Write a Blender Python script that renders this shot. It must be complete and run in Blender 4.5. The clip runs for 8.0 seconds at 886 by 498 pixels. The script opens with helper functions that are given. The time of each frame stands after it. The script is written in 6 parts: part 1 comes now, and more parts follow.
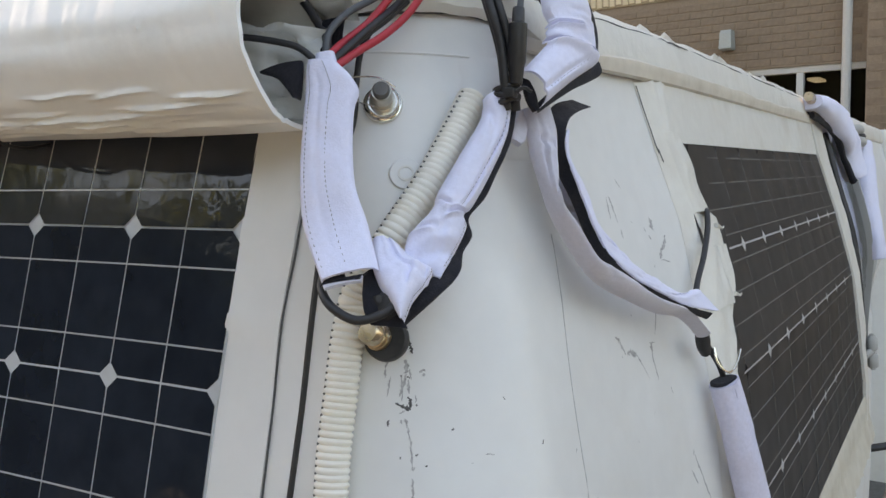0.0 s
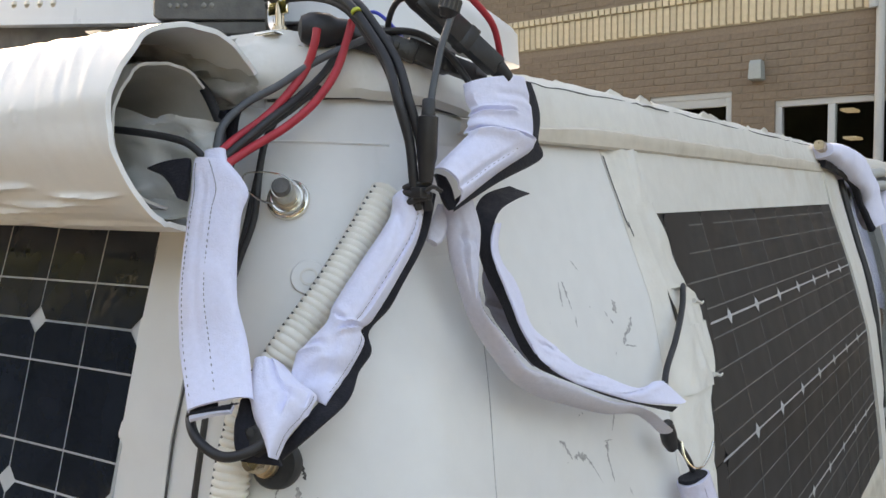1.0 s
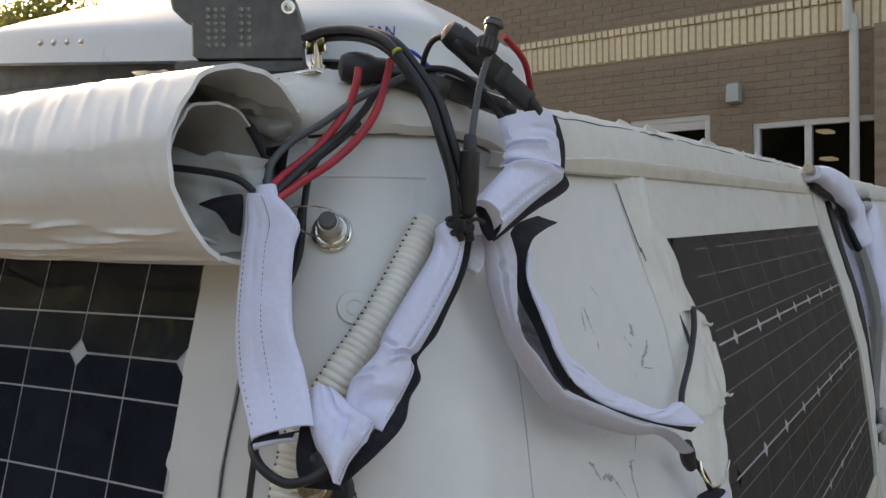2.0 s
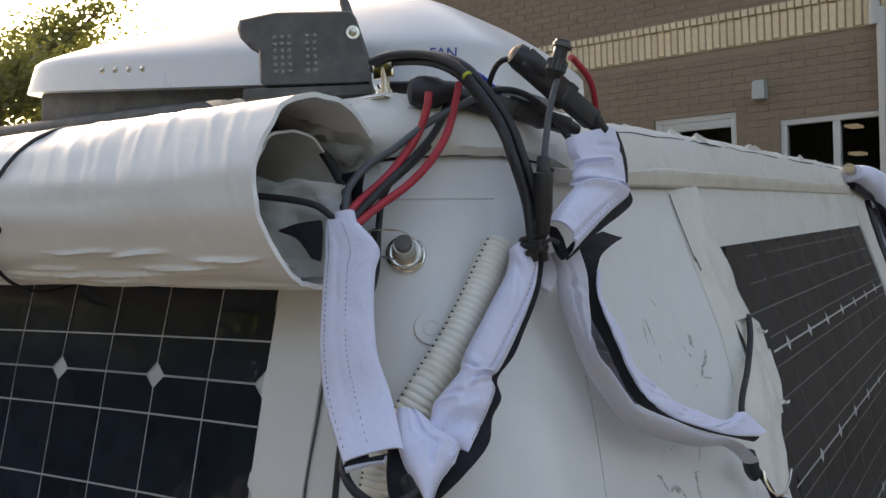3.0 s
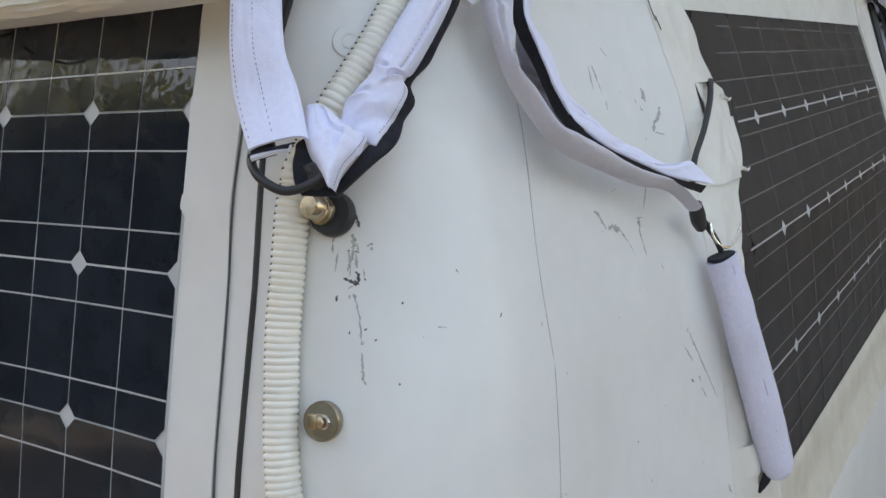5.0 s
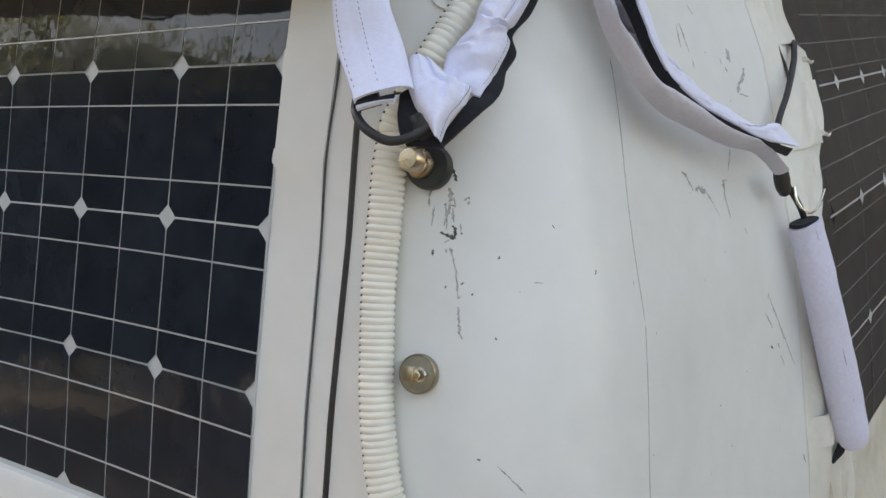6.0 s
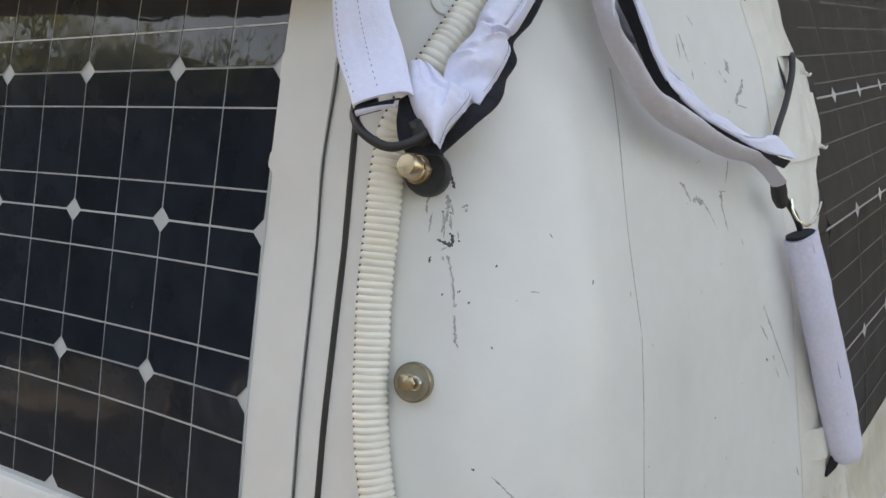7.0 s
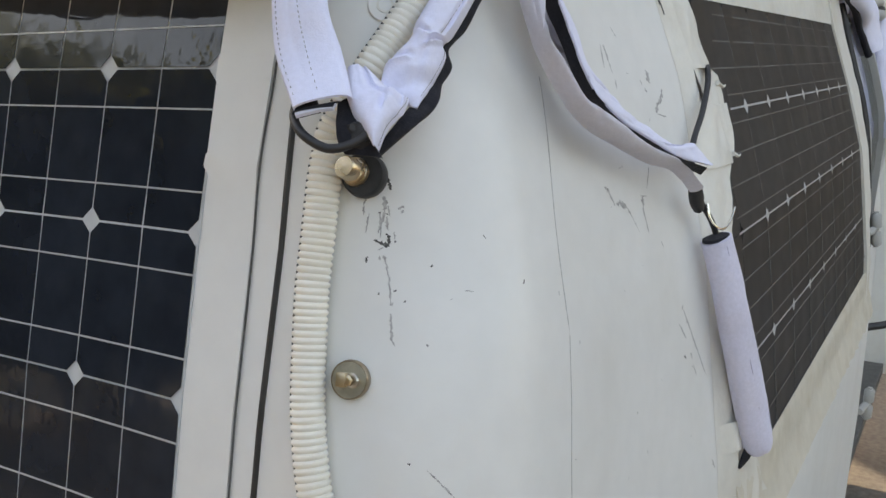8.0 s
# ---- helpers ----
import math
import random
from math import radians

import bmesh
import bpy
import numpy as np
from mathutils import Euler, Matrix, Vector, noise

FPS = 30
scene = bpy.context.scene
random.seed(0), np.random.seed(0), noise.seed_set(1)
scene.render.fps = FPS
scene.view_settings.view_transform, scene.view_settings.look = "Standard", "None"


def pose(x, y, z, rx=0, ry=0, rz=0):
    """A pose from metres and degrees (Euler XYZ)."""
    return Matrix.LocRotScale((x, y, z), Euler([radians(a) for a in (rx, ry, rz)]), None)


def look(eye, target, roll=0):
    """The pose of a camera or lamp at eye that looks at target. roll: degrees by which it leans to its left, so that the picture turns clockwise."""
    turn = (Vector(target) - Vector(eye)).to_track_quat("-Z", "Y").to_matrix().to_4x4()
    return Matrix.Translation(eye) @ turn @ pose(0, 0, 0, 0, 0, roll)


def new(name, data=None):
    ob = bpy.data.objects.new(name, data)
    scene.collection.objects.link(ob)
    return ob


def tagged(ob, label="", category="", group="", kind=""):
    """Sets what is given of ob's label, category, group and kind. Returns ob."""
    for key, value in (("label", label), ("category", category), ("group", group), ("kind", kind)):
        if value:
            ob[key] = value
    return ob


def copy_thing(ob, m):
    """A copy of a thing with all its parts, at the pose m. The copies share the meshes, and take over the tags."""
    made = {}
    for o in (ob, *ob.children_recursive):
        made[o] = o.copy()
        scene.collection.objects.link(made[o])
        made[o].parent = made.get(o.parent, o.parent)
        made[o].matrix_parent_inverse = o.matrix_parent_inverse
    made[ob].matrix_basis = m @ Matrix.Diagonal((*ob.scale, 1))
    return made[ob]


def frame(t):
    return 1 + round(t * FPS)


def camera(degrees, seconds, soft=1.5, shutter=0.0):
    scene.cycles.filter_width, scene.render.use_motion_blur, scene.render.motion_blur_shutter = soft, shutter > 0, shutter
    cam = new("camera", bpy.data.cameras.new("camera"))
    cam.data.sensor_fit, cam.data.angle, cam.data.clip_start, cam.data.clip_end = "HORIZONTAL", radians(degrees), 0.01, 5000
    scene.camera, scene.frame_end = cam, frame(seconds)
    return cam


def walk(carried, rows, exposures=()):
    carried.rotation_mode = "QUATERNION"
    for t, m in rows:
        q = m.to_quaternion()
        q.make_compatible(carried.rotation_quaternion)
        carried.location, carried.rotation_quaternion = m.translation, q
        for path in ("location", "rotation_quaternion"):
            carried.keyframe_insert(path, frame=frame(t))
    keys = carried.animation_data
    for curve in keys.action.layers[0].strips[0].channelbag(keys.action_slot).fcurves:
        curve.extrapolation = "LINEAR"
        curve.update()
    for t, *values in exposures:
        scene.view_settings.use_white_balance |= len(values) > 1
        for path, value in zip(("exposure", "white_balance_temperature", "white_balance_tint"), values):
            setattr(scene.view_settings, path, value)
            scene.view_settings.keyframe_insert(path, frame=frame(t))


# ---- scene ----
cam = camera(54.4, 8.0)
PATH = [
    (0, (0.037, 0.015, 1.79), (-0.995, 1.719, 1.617), -0.8),
    (0.5, (0.066, 0.099, 1.827), (-0.978, 1.798, 1.667), 0.3),
    (1, (0.078, 0.11, 1.842), (-1.021, 1.777, 1.724), -0.4),
    (1.5, (0.055, 0.073, 1.849), (-1.017, 1.761, 1.797), -0.8),
    (1.7, (0.055, 0.07, 1.844), (-1.011, 1.761, 1.779), -0.9),
    (2.8, (0.04, 0.064, 1.863), (-1.022, 1.758, 1.815), -2.6),
    (3, (0.03, 0.044, 1.861), (-1.075, 1.71, 1.807), -2.4),
    (3.5, (0.025, 0.04, 1.802), (-1.114, 1.663, 1.545), -1.5),
    (4, (0.068, 0.029, 1.771), (-1.064, 1.647, 1.451), -2.1),
    (4.2, (0.086, 0.028, 1.774), (-1.043, 1.647, 1.448), -2.5),
    (5.3, (0.087, 0.079, 1.76), (-1.045, 1.67, 1.33), -3.7),
    (5.5, (0.08, 0.068, 1.76), (-1.073, 1.638, 1.307), -3.8),
    (6, (0.054, 0.047, 1.752), (-1.139, 1.589, 1.306), -2.9),
    (6.5, (0.055, 0.051, 1.755), (-1.133, 1.599, 1.317), -2.0),
    (7, (0.049, 0.049, 1.752), (-1.132, 1.604, 1.319), -1.9),
    (7.5, (0.046, 0.035, 1.751), (-1.101, 1.615, 1.321), -1.4),
    (8, (0.051, 0.031, 1.752), (-0.984, 1.689, 1.328), -0.7),
]
EXPOSE = [(t, stops, k, 16) for t, stops, k in ((0.0, 2.33, 9150), (0.5, 2.41, 9400), (1.0, 2.42, 9250), (1.5, 2.05, 9100), (3.0, 1.64, 8400), (3.5, 1.84, 8050), (4.0, 2.28, 8700), (5.5, 2.34, 9100), (6.0, 2.32, 9600), (8.0, 2.33, 9500))]
walk(cam, [(t, look(eye, target, roll)) for t, eye, target, roll in PATH], EXPOSE)


# ---- world and sun ----
world = bpy.data.worlds.new("sky")
scene.world = world
world.use_nodes = True
wn = world.node_tree
sky = wn.nodes.new("ShaderNodeTexSky")
sky.sky_type = "NISHITA"
sky.sun_disc = False
SUN_AZ, SUN_EL = 305.0, 22.0  # compass degrees from +y clockwise
sky.sun_elevation, sky.sun_rotation = radians(SUN_EL), radians(SUN_AZ)
sky.air_density, sky.dust_density = 1.0, 3.0
wn.nodes["Background"].inputs[1].default_value = 0.15
wn.links.new(sky.outputs[0], wn.nodes["Background"].inputs[0])
sun = new("sun", bpy.data.lights.new("sun", "SUN"))
sun.data.energy, sun.data.angle, sun.data.color = 2.0, radians(0.6), (1.0, 0.93, 0.82)
sd = Vector((math.sin(radians(SUN_AZ)) * math.cos(radians(SUN_EL)), math.cos(radians(SUN_AZ)) * math.cos(radians(SUN_EL)), math.sin(radians(SUN_EL))))
sun.matrix_world = look(sd * 30, (0, 0, 0))


# ---- materials ----
def material(name, colour, rough=0.5, metal=0.0, grain=0.05, grain_scale=60.0, stain=0.0, stain_colour=(0.3, 0.27, 0.22), stain_scale=6.0,
             bump=0.0, bump_scale=200.0, coat=0.0, sheen=0.0, island=0.0, each=0.0, swing=0.0):
    """Base colour with fine grain, larger stains with a shape of their own, and relief, in metres of the object's space."""
    m = bpy.data.materials.new(name)
    m.use_nodes = True
    t = m.node_tree
    n, l = t.nodes, t.links
    b = n["Principled BSDF"]
    b.inputs["Roughness"].default_value, b.inputs["Metallic"].default_value = rough, metal
    b.inputs["Coat Weight"].default_value, b.inputs["Coat Roughness"].default_value = coat, 0.06
    b.inputs["Sheen Weight"].default_value = sheen
    co = n.new("ShaderNodeTexCoord")

    def noise_tex(scale, detail=4.0):
        x = n.new("ShaderNodeTexNoise")
        x.inputs["Scale"].default_value, x.inputs["Detail"].default_value = scale, detail
        l.new(co.outputs["Object"], x.inputs["Vector"])
        return x.outputs["Fac"]

    def mix(fac, a, c, kind="MIX"):
        x = n.new("ShaderNodeMix")
        x.data_type, x.blend_type = "RGBA", kind
        for sock, v in ((x.inputs["Factor"], fac), (x.inputs["A"], a), (x.inputs["B"], c)):
            if isinstance(v, (int, float)):
                sock.default_value = v
            elif isinstance(v, tuple):
                sock.default_value = (*v, 1.0)
            else:
                l.new(v, sock)
        return x.outputs["Result"]

    def ramp(v, lo, hi, a=0.0, c=1.0):
        x = n.new("ShaderNodeMapRange")
        for k, q in (("From Min", lo), ("From Max", hi), ("To Min", a), ("To Max", c)):
            x.inputs[k].default_value = q
        l.new(v, x.inputs["Value"])
        return x.outputs["Result"]

    g = ramp(noise_tex(grain_scale), 0.3, 0.7)
    dark = tuple(c * (1 - grain) for c in colour)
    light = tuple(min(1.0, c * (1 + grain)) for c in colour)
    out = mix(g, dark, light)
    if each or island:
        if each:
            r = n.new("ShaderNodeObjectInfo").outputs["Random"]
        else:
            r = n.new("ShaderNodeNewGeometry").outputs["Random Per Island"]
        k = each or island
        out = mix(1.0, out, mix(r, (1 - k,) * 3, (1 + k,) * 3), "MULTIPLY")
    if stain:
        out = mix(ramp(noise_tex(stain_scale, 8.0), 0.52, 0.75, 0.0, stain), out, stain_colour)
    l.new(out, b.inputs["Base Color"])
    l.new(ramp(noise_tex(grain_scale * 0.3), 0.3, 0.7, max(0.0, rough - 0.07 - swing), rough + 0.07 + swing), b.inputs["Roughness"])
    if bump:
        bn = n.new("ShaderNodeBump")
        bn.inputs["Strength"].default_value, bn.inputs["Distance"].default_value = 1.0, bump
        l.new(noise_tex(bump_scale, 3.0), bn.inputs["Height"])
        l.new(bn.outputs["Normal"], b.inputs["Normal"])
    return m


M = {
    "paint": material("aged_white_paint", (0.74, 0.74, 0.72), 0.42, grain=0.02, grain_scale=40, stain=0.16, stain_colour=(0.5, 0.46, 0.38), stain_scale=7, bump=0.0006, bump_scale=14),
    "vinyl": material("white_vinyl", (0.71, 0.69, 0.635), 0.45, grain=0.03, grain_scale=50, stain=0.35, stain_colour=(0.5, 0.42, 0.31), stain_scale=9, bump=0.0022, bump_scale=38),
    "tarp": material("white_tarp", (0.80, 0.80, 0.77), 0.42, grain=0.02, grain_scale=60, stain=0.12, stain_colour=(0.55, 0.5, 0.4), stain_scale=8, bump=0.0008, bump_scale=50),
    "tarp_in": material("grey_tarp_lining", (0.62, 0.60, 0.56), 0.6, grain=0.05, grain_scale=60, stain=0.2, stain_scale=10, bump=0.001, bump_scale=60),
    "cream_vinyl": material("dirty_cream_vinyl", (0.62, 0.575, 0.485), 0.5, grain=0.04, grain_scale=50, stain=0.45, stain_colour=(0.47, 0.40, 0.30), stain_scale=16, bump=0.002, bump_scale=30),
    "fabric": material("lilac_white_fabric", (0.73, 0.745, 0.91), 0.85, grain=0.03, grain_scale=300, stain=0.12, stain_colour=(0.55, 0.53, 0.58), stain_scale=14, bump=0.0004, bump_scale=900, sheen=0.2),
    "fabric_lilac": material("lilac_fabric", (0.66, 0.65, 0.79), 0.85, grain=0.05, grain_scale=260, stain=0.2, stain_colour=(0.5, 0.48, 0.58), stain_scale=18, bump=0.0006, bump_scale=700, sheen=0.2),
    "tan_vinyl": material("dirty_tan_vinyl", (0.65, 0.595, 0.51), 0.5, grain=0.05, grain_scale=50, stain=0.5, stain_colour=(0.42, 0.35, 0.26), stain_scale=14, bump=0.001, bump_scale=40),
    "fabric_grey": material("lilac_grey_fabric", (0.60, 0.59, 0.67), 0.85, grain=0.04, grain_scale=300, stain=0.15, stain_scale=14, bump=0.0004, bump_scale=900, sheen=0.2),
    # dark lining grey with the shade inside the open sleeve mixed in
    "fabric_shaded": material("shaded_grey_lining", (0.27, 0.26, 0.30), 0.9, grain=0.08, grain_scale=300, stain=0.2, stain_scale=14, bump=0.0004, bump_scale=900),
    "seam": material("lilac_seam", (0.42, 0.40, 0.53), 0.9, grain=0.1, grain_scale=300),
    "black_fabric": material("black_fabric", (0.012, 0.012, 0.018), 0.95, grain=0.3, grain_scale=500, bump=0.0005, bump_scale=900, sheen=0.03),
    "rubber": material("black_rubber", (0.02, 0.02, 0.022), 0.5, grain=0.2, grain_scale=200, stain=0.25, stain_colour=(0.09, 0.085, 0.08), stain_scale=30),
    "plastic": material("black_plastic", (0.022, 0.022, 0.024), 0.38, grain=0.15, grain_scale=150, stain=0.2, stain_colour=(0.08, 0.075, 0.07), stain_scale=30, bump=0.0002, bump_scale=600),
    "dusty": material("dusty_black_plastic", (0.10, 0.096, 0.09), 0.6, grain=0.2, grain_scale=80, stain=0.5, stain_colour=(0.19, 0.18, 0.16), stain_scale=20, bump=0.0003, bump_scale=500),
    "red": material("red_cable", (0.48, 0.03, 0.045), 0.5, grain=0.12, grain_scale=80, stain=0.2, stain_colour=(0.3, 0.12, 0.1), stain_scale=30),
    "grey_cable": material("grey_cable", (0.075, 0.082, 0.09), 0.5, grain=0.1, grain_scale=120),
    "blue": material("blue_wire", (0.03, 0.06, 0.5), 0.45),
    "yellow": material("yellow_tag", (0.45, 0.50, 0.05), 0.5),
    "hose": material("ivory_hose", (0.86, 0.83, 0.75), 0.45, grain=0.03, grain_scale=80, stain=0.16, stain_colour=(0.55, 0.45, 0.27), stain_scale=16),
    "steel": material("worn_steel", (0.55, 0.51, 0.44), 0.3, 1.0, grain=0.12, grain_scale=150, stain=0.4, stain_colour=(0.25, 0.19, 0.12), stain_scale=60),
    "rust": material("tarnished_steel", (0.36, 0.29, 0.21), 0.4, 0.9, grain=0.2, grain_scale=180, stain=0.5, stain_colour=(0.14, 0.09, 0.05), stain_scale=70),
    "chrome": material("chrome", (0.72, 0.68, 0.60), 0.14, 1.0, grain=0.06, grain_scale=120),
    "brass": material("brass", (0.58, 0.46, 0.32), 0.3, 1.0, grain=0.12, grain_scale=120, stain=0.3, stain_colour=(0.25, 0.16, 0.08), stain_scale=60),
    "cell": material("silicon_cell", (0.020, 0.025, 0.034), 0.06, grain=0.2, grain_scale=30, bump=0.0009, bump_scale=16, each=0.2, stain=0.16, stain_colour=(0.06, 0.065, 0.07), stain_scale=22, swing=-0.04),
    "cell_side": material("dusty_silicon_cell", (0.019, 0.021, 0.024), 0.42, grain=0.2, grain_scale=30, each=0.15, stain=0.2, stain_colour=(0.06, 0.058, 0.055), stain_scale=9),
    "sheet": material("panel_backsheet", (0.52, 0.54, 0.55), 0.35, grain=0.04, grain_scale=80),
    "sheet_dark": material("dusty_backsheet", (0.30, 0.30, 0.29), 0.4, grain=0.06, grain_scale=80),
    "busbar": material("busbar", (0.52, 0.53, 0.54), 0.35, 0.3, grain=0.05),
    "busbar_dim": material("dim_busbar", (0.135, 0.135, 0.13), 0.45, grain=0.1),
    "mark": material("grey_scuff", (0.40, 0.395, 0.385), 0.7, grain=0.35, grain_scale=400),
    "dirt": material("black_dirt", (0.09, 0.09, 0.088), 0.8, grain=0.4, grain_scale=400),
    "lid": material("white_lid_plastic", (0.70, 0.71, 0.71), 0.33, grain=0.02, grain_scale=30, stain=0.1, stain_scale=5),
    "ink": material("blue_ink", (0.05, 0.05, 0.30), 0.5),
    "lens": material("led_lens", (0.22, 0.21, 0.19), 0.25, 0.2),
    "brick": material("brown_brick", (0.178, 0.131, 0.094), 0.85, grain=0.12, grain_scale=25, each=0.05, stain=0.3, stain_colour=(0.142, 0.100, 0.071), stain_scale=2.5, bump=0.002, bump_scale=120),
    "brick_far": material("brown_brick_rest", (0.178, 0.131, 0.094), 0.85, grain=0.12, grain_scale=25, island=0.05, stain=0.3, stain_colour=(0.142, 0.100, 0.071), stain_scale=2.5, bump=0.002, bump_scale=120),
    "mortar": material("mortar", (0.208, 0.155, 0.114), 0.9, grain=0.1, grain_scale=60),
    "cream": material("cream_brick", (0.52, 0.43, 0.30), 0.8, grain=0.08, grain_scale=30, each=0.08, stain=0.15, stain_scale=3),
    "cream_joint": material("cream_joint", (0.30, 0.24, 0.16), 0.9, grain=0.1),
    "frame": material("white_window_frame", (0.40, 0.40, 0.385), 0.45, grain=0.03),
    "lamp_grey": material("grey_wall_lamp", (0.28, 0.30, 0.29), 0.5, grain=0.05),
    "pipe": material("white_downpipe", (0.38, 0.38, 0.37), 0.5, grain=0.04, stain=0.15, stain_scale=4),
    "asphalt": material("worn_concrete", (0.15, 0.137, 0.12), 0.9, grain=0.25, grain_scale=40, stain=0.3, stain_colour=(0.10, 0.083, 0.066), stain_scale=0.6, bump=0.004, bump_scale=90),
    "bark": material("bark", (0.09, 0.065, 0.045), 0.9, grain=0.3, grain_scale=12, bump=0.01, bump_scale=20),
    "leaf": material("leaf", (0.062, 0.075, 0.047), 0.6, grain=0.2, grain_scale=3, island=0.45),
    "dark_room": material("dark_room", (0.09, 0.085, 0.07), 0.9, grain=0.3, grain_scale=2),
}

M["cell"].node_tree.nodes["Principled BSDF"].inputs["Specular IOR Level"].default_value = 0.5  # anti-reflective glass


def glass_material(name, tint):
    m = bpy.data.materials.new(name)
    m.use_nodes = True
    b = m.node_tree.nodes["Principled BSDF"]
    b.inputs["Base Color"].default_value = (*tint, 1)
    b.inputs["Roughness"].default_value = 0.04
    b.inputs["Transmission Weight"].default_value = 1.0
    b.inputs["IOR"].default_value = 1.2
    return m


M["glass"] = glass_material("window_glass", (0.75, 0.8, 0.8))
lf = M["leaf"].node_tree
tr = lf.nodes.new("ShaderNodeBsdfTranslucent")
tr.inputs["Color"].default_value = (0.20, 0.22, 0.05, 1)
mx = lf.nodes.new("ShaderNodeMixShader")
mx.inputs[0].default_value = 0.45
lf.links.new(lf.nodes["Principled BSDF"].outputs[0], mx.inputs[1])
lf.links.new(tr.outputs[0], mx.inputs[2])
lf.links.new(mx.outputs[0], lf.nodes["Material Output"].inputs[0])
lm = bpy.data.materials.new("room_lamp_glow")
lm.use_nodes = True
lm.node_tree.nodes["Principled BSDF"].inputs["Emission Color"].default_value = (1.0, 0.85, 0.6, 1)
lm.node_tree.nodes["Principled BSDF"].inputs["Emission Strength"].default_value = 0.06
M["glow"] = lm


# ---- mesh helpers ----
def part(name, bm, mat, parent=None, label="", smooth=True):
    me = bpy.data.meshes.new(name)
    bm.to_mesh(me)
    bm.free()
    me.materials.append(M[mat])
    for p in me.polygons:
        p.use_smooth = smooth
    if smooth:
        me.set_sharp_from_angle(angle=radians(42))
    ob = new(name, me)
    if parent is not None:
        ob.parent = parent
    if label:
        ob["label"] = label
    return ob


def thing(name, label, category, group="", kind="", m=None):
    ob = new(name)
    ob.empty_display_size = 0.05
    if m is not None:
        ob.matrix_basis = m
    return tagged(ob, label, category, group, kind)


def box(bm, x0, x1, y0, y1, z0, z1, bevel=0.0):
    g = bmesh.ops.create_cube(bm, size=1.0)["verts"]
    for v in g:
        v.co = Vector((x0 + (v.co.x + 0.5) * (x1 - x0), y0 + (v.co.y + 0.5) * (y1 - y0), z0 + (v.co.z + 0.5) * (z1 - z0)))
    if bevel:
        e = list({k for v in g for k in v.link_edges})
        bmesh.ops.bevel(bm, geom=e, offset=bevel, segments=2, affect="EDGES", profile=0.6)
    return bm


def curve_points(pts, per=8):
    """Catmull-Rom through control points (any number of values each)."""
    p = [np.array(q, float) for q in pts]
    p = [2 * p[0] - p[1]] + p + [2 * p[-1] - p[-2]]
    out = []
    for i in range(1, len(p) - 2):
        for k in range(per):
            t = k / per
            out.append(0.5 * (2 * p[i] + (p[i + 1] - p[i - 1]) * t + (2 * p[i - 1] - 5 * p[i] + 4 * p[i + 1] - p[i + 2]) * t * t
                              + (3 * p[i] - p[i - 1] - 3 * p[i + 1] + p[i + 2]) * t ** 3))
    out.append(p[-2])
    return out


def skinned(bm, rings, closed=True, cap=True):
    vs = [[bm.verts.new(c) for c in r] for r in rings]
    n = len(vs[0])
    for a, b in zip(vs, vs[1:]):
        for i in range(n if closed else n - 1):
            j = (i + 1) % n
            bm.faces.new((a[i], a[j], b[j], b[i]))
    if cap and closed:
        bm.faces.new(list(reversed(vs[0])))
        bm.faces.new(vs[-1])
    return bm


def tube(bm, pts, r, per=8, sides=10, radius=None):
    c = [Vector(q) for q in (curve_points(pts, per) if per else pts)]
    t0 = (c[1] - c[0]).normalized()
    n = t0.orthogonal().normalized()
    rings = []
    for i, p in enumerate(c):
        t = (c[min(i + 1, len(c) - 1)] - c[max(i - 1, 0)]).normalized()
        n = (n - t * n.dot(t)).normalized()
        b = t.cross(n)
        rr = radius(i, len(c)) if radius else r
        rings.append([p + (n * math.cos(a) + b * math.sin(a)) * rr for a in (2 * math.pi * k / sides for k in range(sides))])
    return skinned(bm, rings)


def lathe(bm, profile, origin, axis, sides=24):
    """profile: (radius, height) pairs along axis."""
    q = Vector(axis).to_track_quat("Z", "Y")
    rings = [[Vector(origin) + q @ Vector((r * math.cos(a), r * math.sin(a), h)) for a in (2 * math.pi * k / sides for k in range(sides))] for r, h in profile]
    return skinned(bm, rings)


# ---- the van's skin: a tapering rear face, a rounded corner and a tapering side ----
XZ, XS = (0.3, 0.9, 1.1, 1.15, 1.2, 1.3, 1.49, 1.55, 1.69, 1.82, 1.9, 1.95), (-0.165, -0.138, -0.134, -0.139, -0.152, -0.157, -0.178, -0.186, -0.222, -0.262, -0.28, -0.29)
YZ, YR = (0.3, 1.0, 1.3, 1.506, 1.627, 1.75, 1.84, 1.88, 1.95), (0.33, 0.36, 0.40, 0.443, 0.474, 0.498, 0.523, 0.535, 0.555)
CA, CB = 0.12, 0.11


def side_x(z, y=2.0):
    k = min(max((y - 0.8) / 0.3, 0), 1)
    tuck = 0.08 * max(y - 2.25, 0.0) * min(max((1.6 - z) / 0.3, 0.0), 1.0)
    return float(np.interp(z, XZ, XS)) - 0.014 * (1 - k * k * (3 - 2 * k)) - tuck


def rear_y(z):
    return float(np.interp(z, YZ, YR))


def bow(x):
    """How far the rear face swells out towards the van's middle line."""
    d = min(max(-0.45 - max(x, -2.2 - x), 0.0), 0.65)
    return 0.048 * (1 - math.cos(math.pi * d / 1.3))


def on_rear(x, z, off=0.0):
    if x > side_x(z, 0.5) - CA:
        return on_skin((x, rear_y(z), z), off)
    return Vector((x, rear_y(z) - bow(x) - off, z))


def on_side(y, z, off=0.0):
    return Vector((side_x(z, y) + off, y, z))


